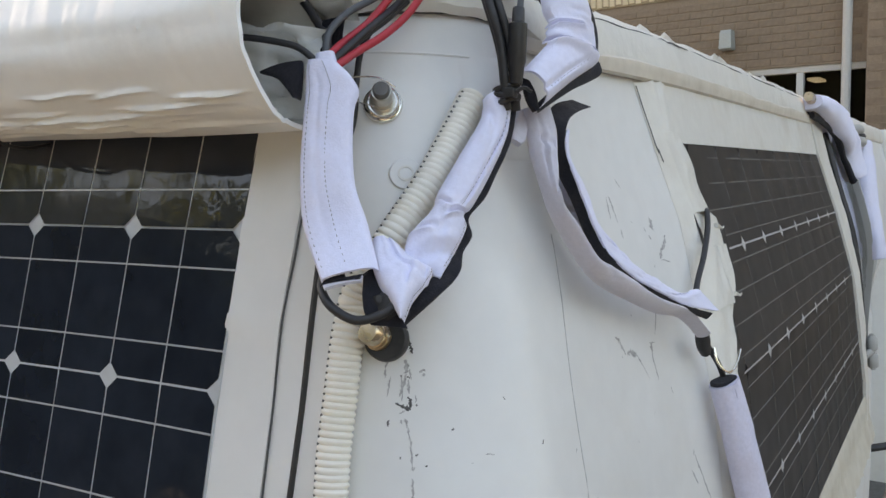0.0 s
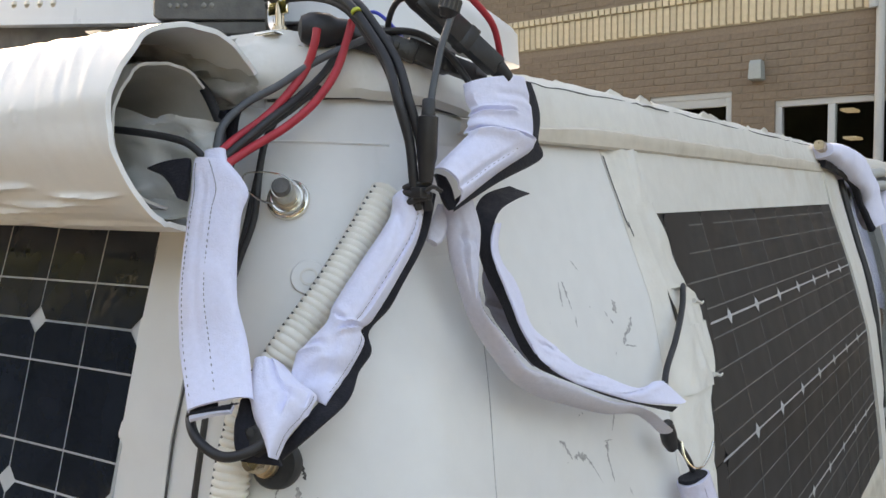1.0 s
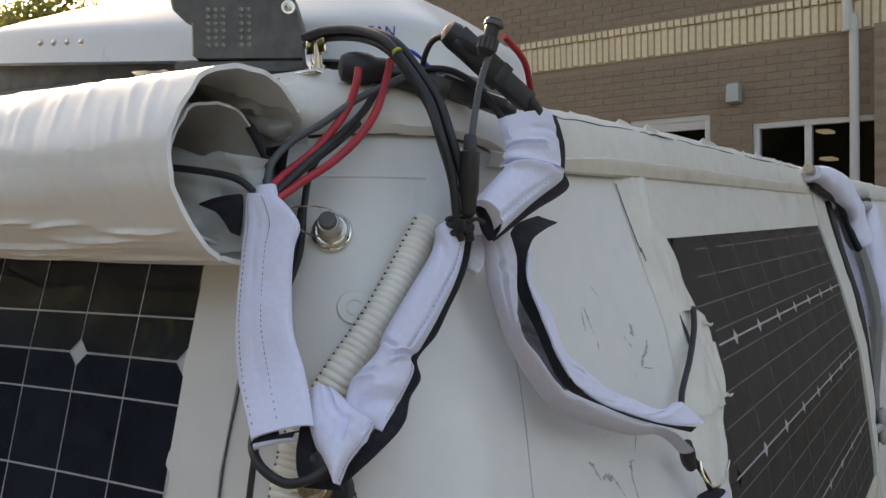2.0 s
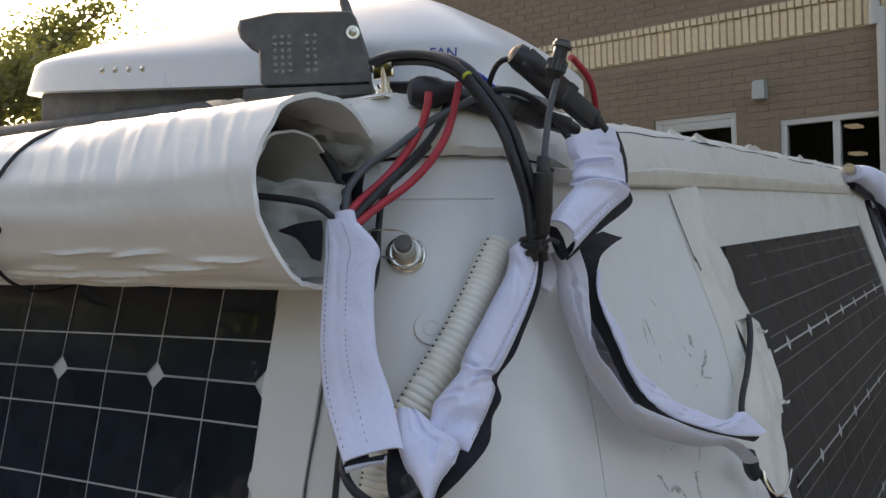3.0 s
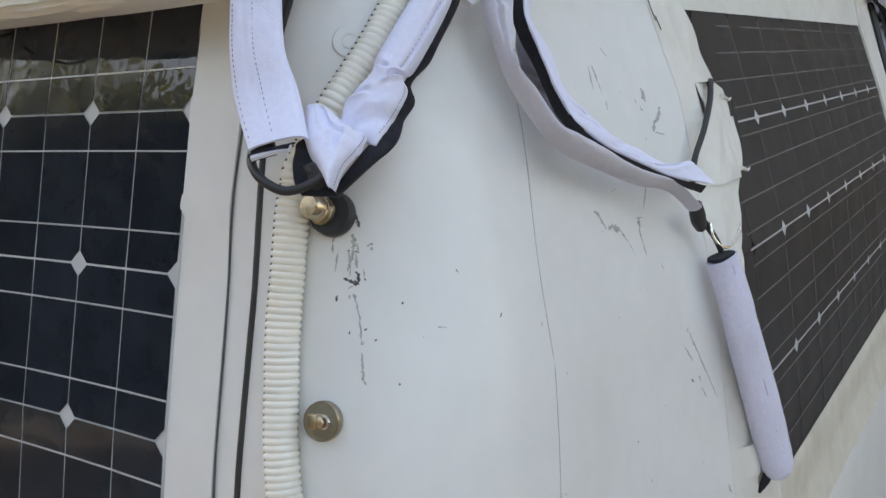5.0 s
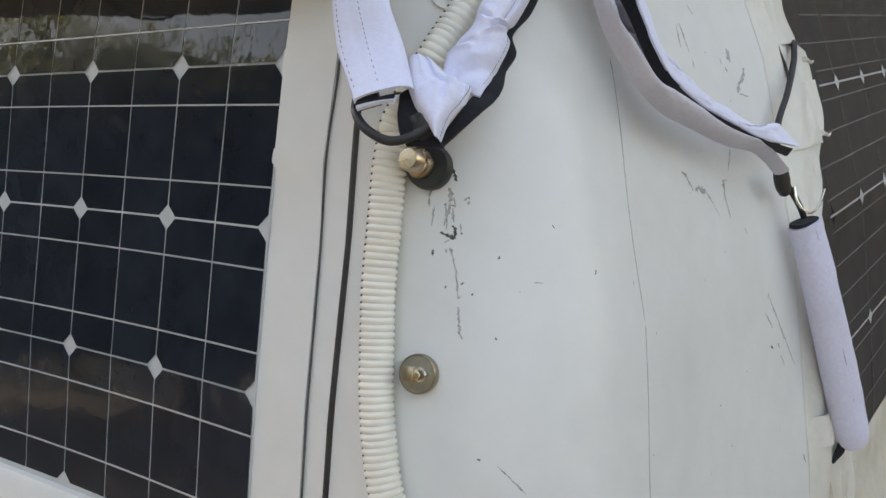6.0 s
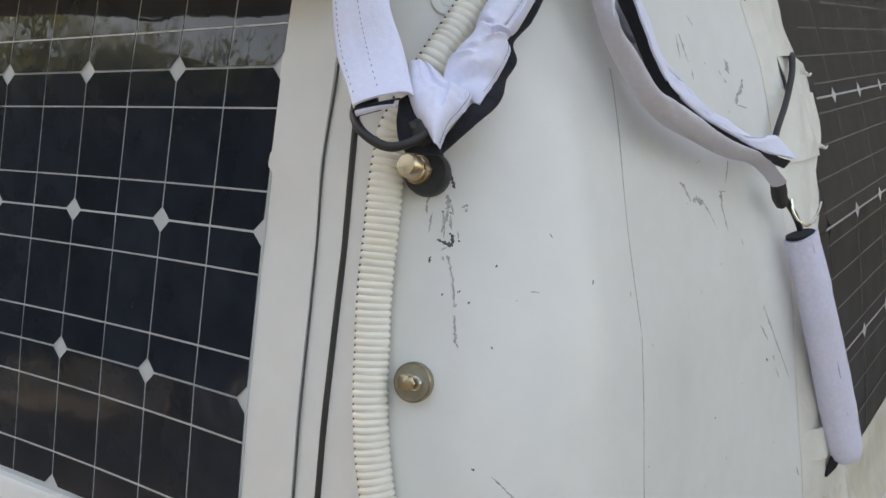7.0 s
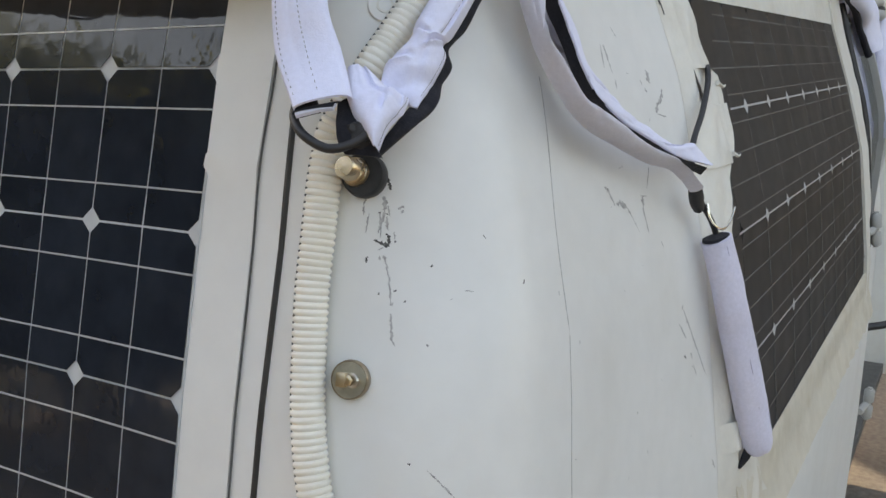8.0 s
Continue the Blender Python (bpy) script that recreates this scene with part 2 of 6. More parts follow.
def outward(p):
    """The skin's outward direction near p."""
    x, y, z = p
    dx, dy = (x - (side_x(z, y) - CA)) / CA, (rear_y(z) + CB - y) / CB
    sx = -(side_x(z + 0.02, y) - side_x(z - 0.02, y)) / 0.04
    sy = (rear_y(z + 0.02) - rear_y(z - 0.02)) / 0.04
    if dx <= 0:
        return Vector((0, -1, sy)).normalized()
    if dy <= 0:
        return Vector((1, 0, sx)).normalized()
    d = math.hypot(dx, dy)
    cx, cy = dx / d, dy / d
    return Vector((cx / CA, -cy / CB, cx * sx / CA + cy * sy / CB)).normalized()


def on_skin(p, off=0.0):
    """The skin's point nearest in plan to p, pushed out by off."""
    x, y, z = p
    X, Y = side_x(z, y), rear_y(z)
    dx, dy = (x - (X - CA)) / CA, (Y + CB - y) / CB
    if dx <= 0:
        q = Vector((x, Y - bow(x), z))
    elif dy <= 0:
        q = Vector((X, y, z))
    else:
        d = math.hypot(dx, dy)
        q = Vector((X - CA + CA * dx / d, Y + CB - CB * dy / d, z))
    return q + outward(q) * off


def perimeter(z, x0=-2.0, y1=2.36, off=0.0, arc=20):
    """Points round the rear, corner and side at one height."""
    out = [on_rear(x, z, off) for x in np.linspace(x0, side_x(z, 0.5) - CA - 0.001, 40)]
    X, Y = side_x(z, 0.5), rear_y(z)
    for k in range(1, arc):
        a = math.pi / 2 * (1 - k / arc)
        q = Vector((X - CA + CA * math.cos(a), Y + CB - CB * math.sin(a), z))
        out.append(q + outward(q) * off)
    out += [on_side(y, z, off) for y in np.linspace(Y + CB + 0.001, 1.2, 16)] + [on_side(y, z, off) for y in np.linspace(1.22, y1, 44)]
    return out


# ---- ground ----
bm = bmesh.new()
bmesh.ops.create_grid(bm, x_segments=40, y_segments=40, size=400)
tagged(part("ground", bm, "asphalt", None, "", False), "brownish worn concrete yard under the parked van", "ground", kind="structure")

# ---- van ----
van = thing("van", "parked white van with scuffed paint and rounded rear corner", "van")
ZS = [0.35, 0.6, 0.9, 1.0, 1.06, 1.1, 1.12, 1.15, 1.17, 1.2, 1.24] + [1.28 + 0.03 * i for i in range(22)] + [1.93]
bm = bmesh.new()
skinned(bm, [perimeter(z) for z in ZS], closed=False)
part("body_shell", bm, "paint", van)

for wx, wy in ((-0.36, 1.0), (-0.36, 3.6), (-1.75, 1.0), (-1.75, 3.6)):
    wh = part("wheel", lathe(bmesh.new(), [(0.0, -0.09), (0.25, -0.09), (0.31, -0.075), (0.33, -0.04), (0.33, 0.04), (0.31, 0.075), (0.25, 0.09), (0.0, 0.09)], (wx, wy, 0.33), (1, 0, 0), 32), "rubber", van, "black tyre")
    part("rim", lathe(bmesh.new(), [(0.0, 0.088), (0.19, 0.092), (0.2, 0.088), (0.0, 0.08)], (wx, wy, 0.33), (1, 0, 0), 24), "steel", wh)

# front half of the side: sill, pillars and a glazed cab door
bm = bmesh.new()


def side_slab(bm, y0, y1, z0, z1, out=0.0, thick=0.03, n=8):
    zs = [z0 + (z1 - z0) * i / n for i in range(n + 1)]
    rings = [[on_side(y0, z, out), on_side(y1, z, out), on_side(y1, z, out - thick), on_side(y0, z, out - thick)] for z in zs]
    return skinned(bm, rings)


side_slab(bm, 2.365, 4.2, 0.35, 1.24)
side_slab(bm, 2.365, 2.43, 1.242, 1.93)
side_slab(bm, 3.3, 4.2, 1.242, 1.93)
side_slab(bm, 2.432, 3.298, 1.86, 1.93, n=3)
part("cab_shell", bm, "paint", van)
door = part("cab_door_glass", side_slab(bmesh.new(), 2.47, 3.26, 1.27, 1.84, -0.012, 0.004), "glass", van)
part("door_post", side_slab(bmesh.new(), 2.432, 2.468, 1.243, 1.857, 0.004, 0.02), "frame", van)
part("door_post", side_slab(bmesh.new(), 2.85, 2.885, 1.243, 1.857, 0.006, 0.02), "frame", van)
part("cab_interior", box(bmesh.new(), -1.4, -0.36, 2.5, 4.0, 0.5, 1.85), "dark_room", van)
bm = bmesh.new()
for r in (2.385, 2.41):
    tube(bm, [on_side(r, z, 0.004) for z in (1.25, 1.4, 1.6, 1.75, 1.88)], 0.006, 4, 6)
part("door_seal", bm, "rubber", van)

# roof with a shallow crown
bm = bmesh.new()
rows = []
for k in range(9):
    f = k / 8
    z = 1.945 + 0.018 * math.sin(f * math.pi / 2)
    ring = perimeter(1.95, off=0.002 - 0.19 * f, y1=4.2)
    rows.append([Vector((p.x, p.y, z)) for p in ring])
skinned(bm, rows, closed=False)
bm2 = bmesh.new()
part("roof", bm, "paint", van)
box(bm2, -2.0, -0.42, 0.68, 4.2, 1.90, 1.962)
part("roof_panel", bm2, "paint", van)
bm = skinned(bmesh.new(), [[Vector((-2.03, rear_y(z) + 0.003, z)), Vector((-1.99, rear_y(z) + 0.003, z)), Vector((-1.99, 4.2, z)), Vector((-2.03, 4.2, z))] for z in np.linspace(0.35, 1.955, 20)])
part("far_side_panel", bm, "paint", van, "", False)
part("front_panel", box(bmesh.new(), -1.985, -0.20, 4.205, 4.25, 0.35, 1.955, 0.01), "paint", van)
part("underbody", box(bmesh.new(), -1.985, -0.22, 0.62, 4.2, 0.36, 0.40, 0.0), "dusty", van)

# gutter flange: rolled lip round the roof edge, with wrinkled tape over it
bm = bmesh.new()
prof = [(0.0, 1.893), (0.008, 1.897), (0.012, 1.906), (0.0125, 1.925), (0.011, 1.943), (0.004, 1.954), (-0.012, 1.957), (-0.03, 1.955)]
rings = []
for d, z in prof:
    ring = []
    for i, p in enumerate(perimeter(z, off=d, y1=4.2)):
        drop = 0.016 if p.y < 0.7 and p.x < -0.25 else 0.0
        kk = min(max((p.y - 0.62) / 0.2, 0), 1) if p.x > -0.33 else 0
        lift = 0.020 * (1 - kk) if z < 1.93 else 0.006 * (1 - kk)
        w = noise.noise(Vector((p.x * 14, p.y * 14, z * 30))) * 0.003 + noise.noise(Vector((p.x * 45, p.y * 45, z * 60))) * 0.002
        ring.append(p + Vector((w, -w, lift + w)))
    rings.append(ring)
skinned(bm, rings, closed=False)
part("roof_gutter", bm, "vinyl", van, "cream wrinkled tape over the rolled roof gutter")
# dark crack under the gutter round the corner
bm = bmesh.new()
tube(bm, [on_skin(p, 0.001) for p in ((-0.36, 0.55, 1.911), (-0.328, 0.58, 1.913), (-0.307, 0.61, 1.914), (-0.297, 0.64, 1.912), (-0.29, 0.70, 1.908))], 0.0011, 6, 6)
part("gutter_crack", bm, "dirt", van)
# torn tape bits on the gutter's top
rnd = random.Random(3)
for i in range(26):
    y = 0.72 + i * 0.058 + rnd.uniform(-0.02, 0.02)
    h = rnd.uniform(0.002, 0.009)
    a, b_ = on_side(y, 1.945, 0.004), on_side(y + rnd.uniform(0.03, 0.07), 1.945, 0.004)
    up = Vector((rnd.uniform(-0.012, 0.004), rnd.uniform(-0.01, 0.01), h + 0.006))
    bm = bmesh.new()
    vs = [bm.verts.new(q) for q in (a, b_, b_ + up * 0.4, a.lerp(b_, 0.5) + up * 0.8, a + up, a + Vector((-0.012, 0, 0.004)), b_ + Vector((-0.012, 0, 0.004)))]
    bm.faces.new(vs[:5])
    bm.faces.new((vs[0], vs[5], vs[4]))
    bm.faces.new((vs[1], vs[2], vs[6]))
    part("tape_scrap", bm, "vinyl", van, "torn scrap of white tape", False)

# dirty lower edge of the gutter tape and the crack along its top
bm = bmesh.new()
rings = []
for k in range(90):
    y = 0.68 + 1.5 * k / 89
    up_ = 0.014 * min(max((y - 0.68) / 0.35, 0.35), 1) * (0.8 + 0.5 * noise.noise(Vector((y * 6, 4, 0))))
    off_ = lambda z: float(np.interp(z, (1.890, 1.897, 1.906, 1.925), (0.010, 0.0125, 0.0155, 0.0160))) + 0.0006 * noise.noise(Vector((y * 25, z * 60, 2)))
    rings.append([on_side(y, 1.8915 + q_ * (0.010 + up_), off_(1.8915 + q_ * (0.010 + up_)) - (0.004 if q_ in (0, 1) else 0)) for q_ in (0, 0.12, 0.3, 0.5, 0.7, 0.88, 1)])
skinned(bm, rings, closed=False)
part("tape_edge", bm, "tan_vinyl", van, "tan dirty lower edge of the tape")
for y0, y1, r_ in ((0.80, 1.02, 0.0008), (1.04, 1.16, 0.0012), (1.18, 1.52, 0.0009), (1.55, 1.85, 0.0013), (1.88, 2.1, 0.0008)):
    pts = [on_side(y0 + (y1 - y0) * k / 9, 1.9465 + 0.0025 * noise.noise(Vector((k * 0.7, y0, 0))), 0.0105) for k in range(10)]
    part("tape_crack", tube(bmesh.new(), pts, r_, 3, 6, radius=lambda i, n, r_=r_: r_ * (0.3 + 0.7 * math.sin(math.pi * i / n))), "dirt", van)

# panel lines and seals
def skin_line(name, pts, r, mat, label="", off=0.0):
    bm = bmesh.new()
    c = [on_skin(q, off) for q in curve_points(pts, 8)]
    tube(bm, c, r, 0, 6)
    return part(name, bm, mat, van, label)


skin_line("rear_door_gasket", [(-0.352, 0.53, 1.86), (-0.3575, 0.489, 1.703), (-0.359, 0.46, 1.58), (-0.359, 0.432, 1.451), (-0.359, 0.41, 1.33)], 0.0026, "rubber", "black rubber door gasket")
skin_line("door_edge_gap", [(-0.372, 0.52, 1.83), (-0.3775, 0.496, 1.742), (-0.385, 0.483, 1.675), (-0.3835, 0.46, 1.56), (-0.382, 0.43, 1.446), (-0.382, 0.41, 1.33)], 0.0008, "dirt", off=0.0012)
skin_line("corner_seam", [(-0.25, 0.662, 1.74), (-0.245, 0.657, 1.719), (-0.219, 0.628, 1.624), (-0.2, 0.608, 1.52), (-0.185, 0.589, 1.425), (-0.175, 0.58, 1.34)], 0.0006, "mark", off=-0.0002)
skin_line("pressed_crease", [(-0.365, 0.548, 1.882), (-0.349, 0.551, 1.882), (-0.32, 0.575, 1.881), (-0.296, 0.608, 1.88)], 0.0012, "paint", off=0.0)
# raised patch beside the corner
bm = bmesh.new()
rings = []
for z in np.linspace(1.80, 1.882, 8):
    rr = []
    for k in range(9):
        a, b_ = (-0.292, 0.594), (-0.262, 0.70)
        f = k / 8
        edge = 1 if 0 < k < 8 and 1.801 < z < 1.881 else 0
        rr.append(on_skin((a[0] + (b_[0] - a[0]) * f, a[1] + (b_[1] - a[1]) * f, z), 0.0002 + 0.0026 * edge))
    rings.append(rr)
skinned(bm, rings, closed=False)
part("raised_patch", bm, "paint", van)
RX, RP = -0.4385, 0.1225
RZ = (1.382, 1.507, 1.629, 1.750, 1.872)
COLS = 8


def skew(z):
    """Sideways set of the flexible panel's upper rows."""
    return float(np.interp(z, (1.38, 1.507, 1.629, 1.75, 1.88), (0.003, 0.002, -0.0005, 0.0085, 0.012)))


# vinyl strip beside the rear panel, with a creased step
bm = bmesh.new()
rings = []
for z in np.linspace(1.33, 1.86, 54):
    st = 0.0018 if z > 1.679 else 0.0
    w = 0.0012 * math.exp(-((z - 1.679) / 0.004) ** 2)
    xr = float(np.interp(z, (1.33, 1.45, 1.675, 1.742, 1.86), (-0.3835, -0.3835, -0.3865, -0.379, -0.372)))
    xl = RX - 0.002 + skew(z)
    rings.append([on_rear(xl, z, 0.0003), on_rear(xl, z, 0.0022 + st + w)] + [on_rear(xl + (xr - xl) * f, z, 0.0022 + st * (1 - 0.4 * f) + w + 0.0006 * noise.noise(Vector((f * 3, z * 25, 1)))) for f in (0.2, 0.4, 0.6, 0.8)]
                 + [on_rear(xr, z, 0.002 + st * 0.5), on_rear(xr, z, 0.0002)])
skinned(bm, rings, closed=False)
part("door_strip", bm, "paint", van, "white vinyl strip with a crease")
# ledge under the rear panel
bm = skinned(bmesh.new(), [[on_rear(x, 1.332, 0.001), on_rear(x, 1.334, 0.012), on_rear(x, 1.374, 0.012), on_rear(x, 1.3775, 0.009), on_rear(x, 1.3775, 0.001)] for x in np.linspace(-1.55, -0.44, 30)])
part("rear_ledge", bm, "paint", van)


# ---- solar panels ----
FLAP_Z, FLAP_Y = (1.2, 1.3, 1.40, 1.50, 1.57, 1.617, 1.642, 1.66, 1.71, 1.722, 1.742, 1.78, 1.82, 1.9), (1.12, 1.06, 1.035, 1.022, 1.030, 1.062, 1.085, 1.090, 1.101, 1.101, 1.072, 1.052, 1.04, 1.03)

def cell_mesh(name, outline, thick, place, mat):
    bm = bmesh.new()
    top = [bm.verts.new(place(u, v, thick)) for u, v in outline]
    low = [bm.verts.new(place(u, v, 0.0)) for u, v in outline]
    bm.faces.new(top)
    n = len(outline)
    for i in range(n):
        bm.faces.new((top[i], low[i], low[(i + 1) % n], top[(i + 1) % n]))
    bmesh.ops.recalc_face_normals(bm, faces=bm.faces[:])
    me = bpy.data.meshes.new(name)
    bm.to_mesh(me)
    bm.free()
    me.materials.append(M[mat])
    return me


rear_panel = thing("solar_panel", "glossy dark solar panel of half-cut cells on the rear door", "solar panel", "solar panels on the van")
bm = bmesh.new()
rings = []
for z in np.linspace(RZ[0] - 0.004, RZ[-1] + 0.02, 14):
    e0, e1 = RX - RP * COLS - 0.004 + skew(z), RX + 0.0008 + skew(z)
    es = [e0 + (e1 - e0) * k / 32 for k in range(33)]
    rings.append([on_rear(e0, z, 0.001)] + [on_rear(e, z, 0.0035) for e in es] + [on_rear(e1, z, 0.001)])
skinned(bm, rings)
part("backsheet", bm, "sheet", rear_panel, "pale grey backsheet")
CUT = 0.0095
for r in range(4):
    z0, z1 = RZ[r] + 0.0009, RZ[r + 1] - 0.0009
    zc = CUT * 0.96
    half = RP / 2
    g = 0.0009
    left = [(-half + g, z1 - zc), (-half + g, z0 + zc), (-half + g + CUT, z0), (-g, z0), (-g, z1), (-half + g + CUT, z1)]
    right = [(-u, v) for u, v in reversed(left)]
    for c in range(COLS):
        base = RX - half - RP * c

        def spot(u, v, t):
            return on_rear(base + u + skew(v), v, 0.0038 + t)

        for o in (left, right):
            new("half_cell", cell_mesh("half_cell", o, 0.0004, spot, "cell")).parent = rear_panel
for r in range(4):
    for f in (0.25, 0.75):
        z = RZ[r] + (RZ[r + 1] - RZ[r]) * f
        a, b_ = RX - RP * COLS + skew(z), RX + skew(z)
        xs_ = [a + (b_ - a) * k / 32 for k in range(33)]
        bm = skinned(bmesh.new(), [[on_rear(x, z - 0.0007, 0.0040), on_rear(x, z - 0.0006, 0.0048), on_rear(x, z + 0.0006, 0.0048), on_rear(x, z + 0.0007, 0.0040)] for x in xs_])
        part("busbar", bm, "busbar", rear_panel, "thin silver busbar")

side_panel = thing("solar_panel", "dusty black solar panel of square cells on the van side", "solar panel", "solar panels on the van")
SY, SP, SCOLS = 1.074, 0.139, 8
SZ = (1.243, 1.394, 1.549, 1.691, 1.823)
bm = bmesh.new()
rings = []
for z in np.linspace(SZ[0], SZ[-1] + 0.003, 22):
    y0_ = float(np.interp(z, (1.235, 1.6, 1.74, 1.822), (1.03, 1.05, 1.06, 1.056)))
    rings.append([on_side(y0_, z, 0.001), on_side(2.205, z, 0.001), on_side(2.205, z, 0.0042), on_side(y0_, z, 0.0042)])
skinned(bm, rings)
part("backsheet", bm, "cell_side", side_panel)
SC = 0.0085
for r in range(4):
    z0, z1 = SZ[r] + 0.0006, SZ[r + 1] - 0.0006
    h = SP / 2 - 0.0004
    o = [(-h + SC, z0), (h - SC, z0), (h, z0 + SC), (h, z1 - SC), (h - SC, z1), (-h + SC, z1), (-h, z1 - SC), (-h, z0 + SC)]

    def spot2(u, v, t):
        return on_side(1.6, v, 0.0056 + t) + Vector((0, u - 1.6, 0))

    me = cell_mesh("cell", o, 0.0004, spot2, "cell_side")
    for c in range(SCOLS):
        ob = new("cell", me)
        ob.parent = side_panel
        ob.location.y = SY + SP * (c + 0.5)
    first = cell_mesh("cell", [(-0.026, z0), (0.026 - SC, z0), (0.026, z0 + SC), (0.026, z1 - SC), (0.026 - SC, z1), (-0.026, z1)], 0.0004, spot2, "cell_side")
    ob = new("cell", first)
    ob.parent = side_panel
    ob.location.y = SY - 0.0265
    if r:
        z = SZ[r]
        for c in range(1, SCOLS):
            y = SY + SP * c
            vs = [on_side(y + dy, z + dz, 0.0068) for dy, dz in ((-0.011, 0), (0, -0.010), (0.011, 0), (0, 0.010))]
            bmd = bmesh.new()
            bmd.faces.new([bmd.verts.new(q) for q in vs])
            part("corner_gap", bmd, "sheet", side_panel, "pale diamond gap", False)
for r in range(4):
    for f in (0.0, 0.125, 0.375, 0.625, 0.875):
        if r == 0 and f == 0.0:
            continue
        z = SZ[r] + (SZ[r + 1] - SZ[r]) * f
        a, b_ = max(1.06, float(np.interp(z, FLAP_Z, FLAP_Y))) + 0.003, 2.20
        w = 0.0012 if f == 0.0 else 0.0008
        bm = skinned(bmesh.new(), [[on_side(a, z - w, 0.0061), on_side(b_, z - w, 0.0061), on_side(b_, z + w, 0.0061), on_side(a, z + w, 0.0061)],
                                   [on_side(a, z - w, 0.0066), on_side(b_, z - w, 0.0066), on_side(b_, z + w, 0.0066), on_side(a, z + w, 0.0066)]])
        part("busbar", bm, "busbar" if f == 0.0 else "busbar_dim", side_panel, "silver row ribbon" if f == 0.0 else "dull silver busbar")
for c in range(1, SCOLS):
    y = SY + SP * c
    bm = bmesh.new()
    rings = [[on_side(y - 0.0005, z, 0.0052), on_side(y + 0.0005, z, 0.0052), on_side(y + 0.0005, z, 0.0061), on_side(y - 0.0005, z, 0.0061)] for z in np.linspace(SZ[0], SZ[-1], 20)]
    skinned(bm, rings)
    part("column_gap", bm, "busbar_dim", side_panel)

# wrinkled vinyl wrap round the side panel
def wrap(name, edge_a, edge_b, zs, off, mat="vinyl", wr=0.002, n=10, label="", ramp_in=0.0, sealed=False):
    """A wrinkled sheet of vinyl on the side; sealed: its upper edge is pressed down."""
    bm = bmesh.new()
    rings = []
    lift, rise = off, wr
    for z in zs:
        if sealed and z > zs[-1] - 0.001:
            off, wr = 0.0066, 0.0
        elif sealed and z > zs[-2] - 0.001:
            off, wr = 0.5 * lift + 0.0035, rise * 0.4
        ya, yb = edge_a(z), edge_b(z)
        ring = [on_side(ya, z, 0.0002)]
        for k in range(n + 1):
            f = k / n
            y = ya + (yb - ya) * f
            w = wr * (noise.noise(Vector((y * 22, z * 9, 3.1))) + 0.6 * noise.noise(Vector((y * 60, z * 24, 7.7))))
            e = min(f / ramp_in, 1.0) if ramp_in else 1.0
            e = e * e * (3 - 2 * e)
            ring.append(on_side(y, z, 0.0004 + (off + abs(w) * (0.3 + f)) * e))
        ring.append(on_side(yb, z, 0.001))
        rings.append(ring)
    skinned(bm, rings, closed=False)
    return part(name, bm, mat, van, label)


def lerp_tab(*pairs):
    zs_, vs_ = [p[0] for p in pairs], [p[1] for p in pairs]
    return lambda z: float(np.interp(z, zs_, vs_))


wrap("vinyl_flap", lerp_tab((1.24, 0.955), (1.346, 0.952), (1.424, 0.953), (1.573, 0.957), (1.735, 0.99), (1.84, 0.975), (1.9, 0.955)),
     lerp_tab((1.2, 1.12), (1.3, 1.06), (1.40, 1.035), (1.50, 1.022), (1.57, 1.030), (1.617, 1.062), (1.642, 1.085), (1.66, 1.090), (1.71, 1.101), (1.722, 1.101), (1.742, 1.072), (1.78, 1.056), (1.82, 1.04), (1.9, 1.03)),
     np.linspace(1.21, 1.895, 60), 0.0075, wr=0.008, n=30, label="loose wrinkled white vinyl flap", ramp_in=0.5)
FLAP_L = lerp_tab((1.24, 0.955), (1.346, 0.952), (1.424, 0.953), (1.573, 0.957), (1.735, 0.99), (1.84, 0.975), (1.9, 0.955))
wrap("vinyl_patch", lambda z: FLAP_L(z) + 0.008, lambda z: float(np.interp(z, FLAP_Z, FLAP_Y)) - 0.002, np.linspace(1.742, 1.835, 14), 0.0115, wr=0.008, n=24, label="overlapping patch of white vinyl", ramp_in=0.6)
wrap("vinyl_patch", lambda z: FLAP_L(z) + 0.004, lambda z: float(np.interp(z, FLAP_Z, FLAP_Y)) - 0.002, np.linspace(1.632, 1.70, 12), 0.0105, wr=0.008, n=24, ramp_in=0.45)
wrap("vinyl_top_band", lambda z: 1.02, lambda z: 2.25, np.linspace(1.823, 1.897, 8), 0.006, wr=0.004, n=60, label="white vinyl band under the gutter")
wrap("vinyl_end_band", lerp_tab((1.24, 2.215), (1.83, 2.155)), lambda z: 2.30, np.linspace(1.2, 1.9, 40), 0.010, wr=0.004, label="white vinyl band at the panel end")
wrap("vinyl_low_band", lambda z: 1.0, lambda z: 2.3, np.linspace(1.150, 1.262, 16), 0.009, "cream_vinyl", wr=0.007, n=70, sealed=True, label="dirty white vinyl band under the panel")
# black strip standing in for the shade in the gap where the flap lifts
bm = bmesh.new()
rings = [[on_side(float(np.interp(z, (1.645, 1.72), (1.091, 1.104))) + d, z, 0.0085) for d in (-0.006, 0.026)] for z in np.linspace(1.648, 1.722, 6)]
skinned(bm, rings, closed=False)
part("flap_gap", bm, "rubber", van)
for z in (1.64, 1.722):
    bm = bmesh.new()
    p = on_side(1.090, z, 0.012)
    tube(bm, [p + Vector((0, -0.012, 0.002)), p, p + Vector((0.002, 0.010, -0.003)), p + Vector((0.003, 0.015, -0.001))], 0.004, 4, 6, radius=lambda i, n: 0.0032 * (1 - 0.8 * i / n))
    part("tape_tab", bm, "vinyl", van, "torn white tape tab")

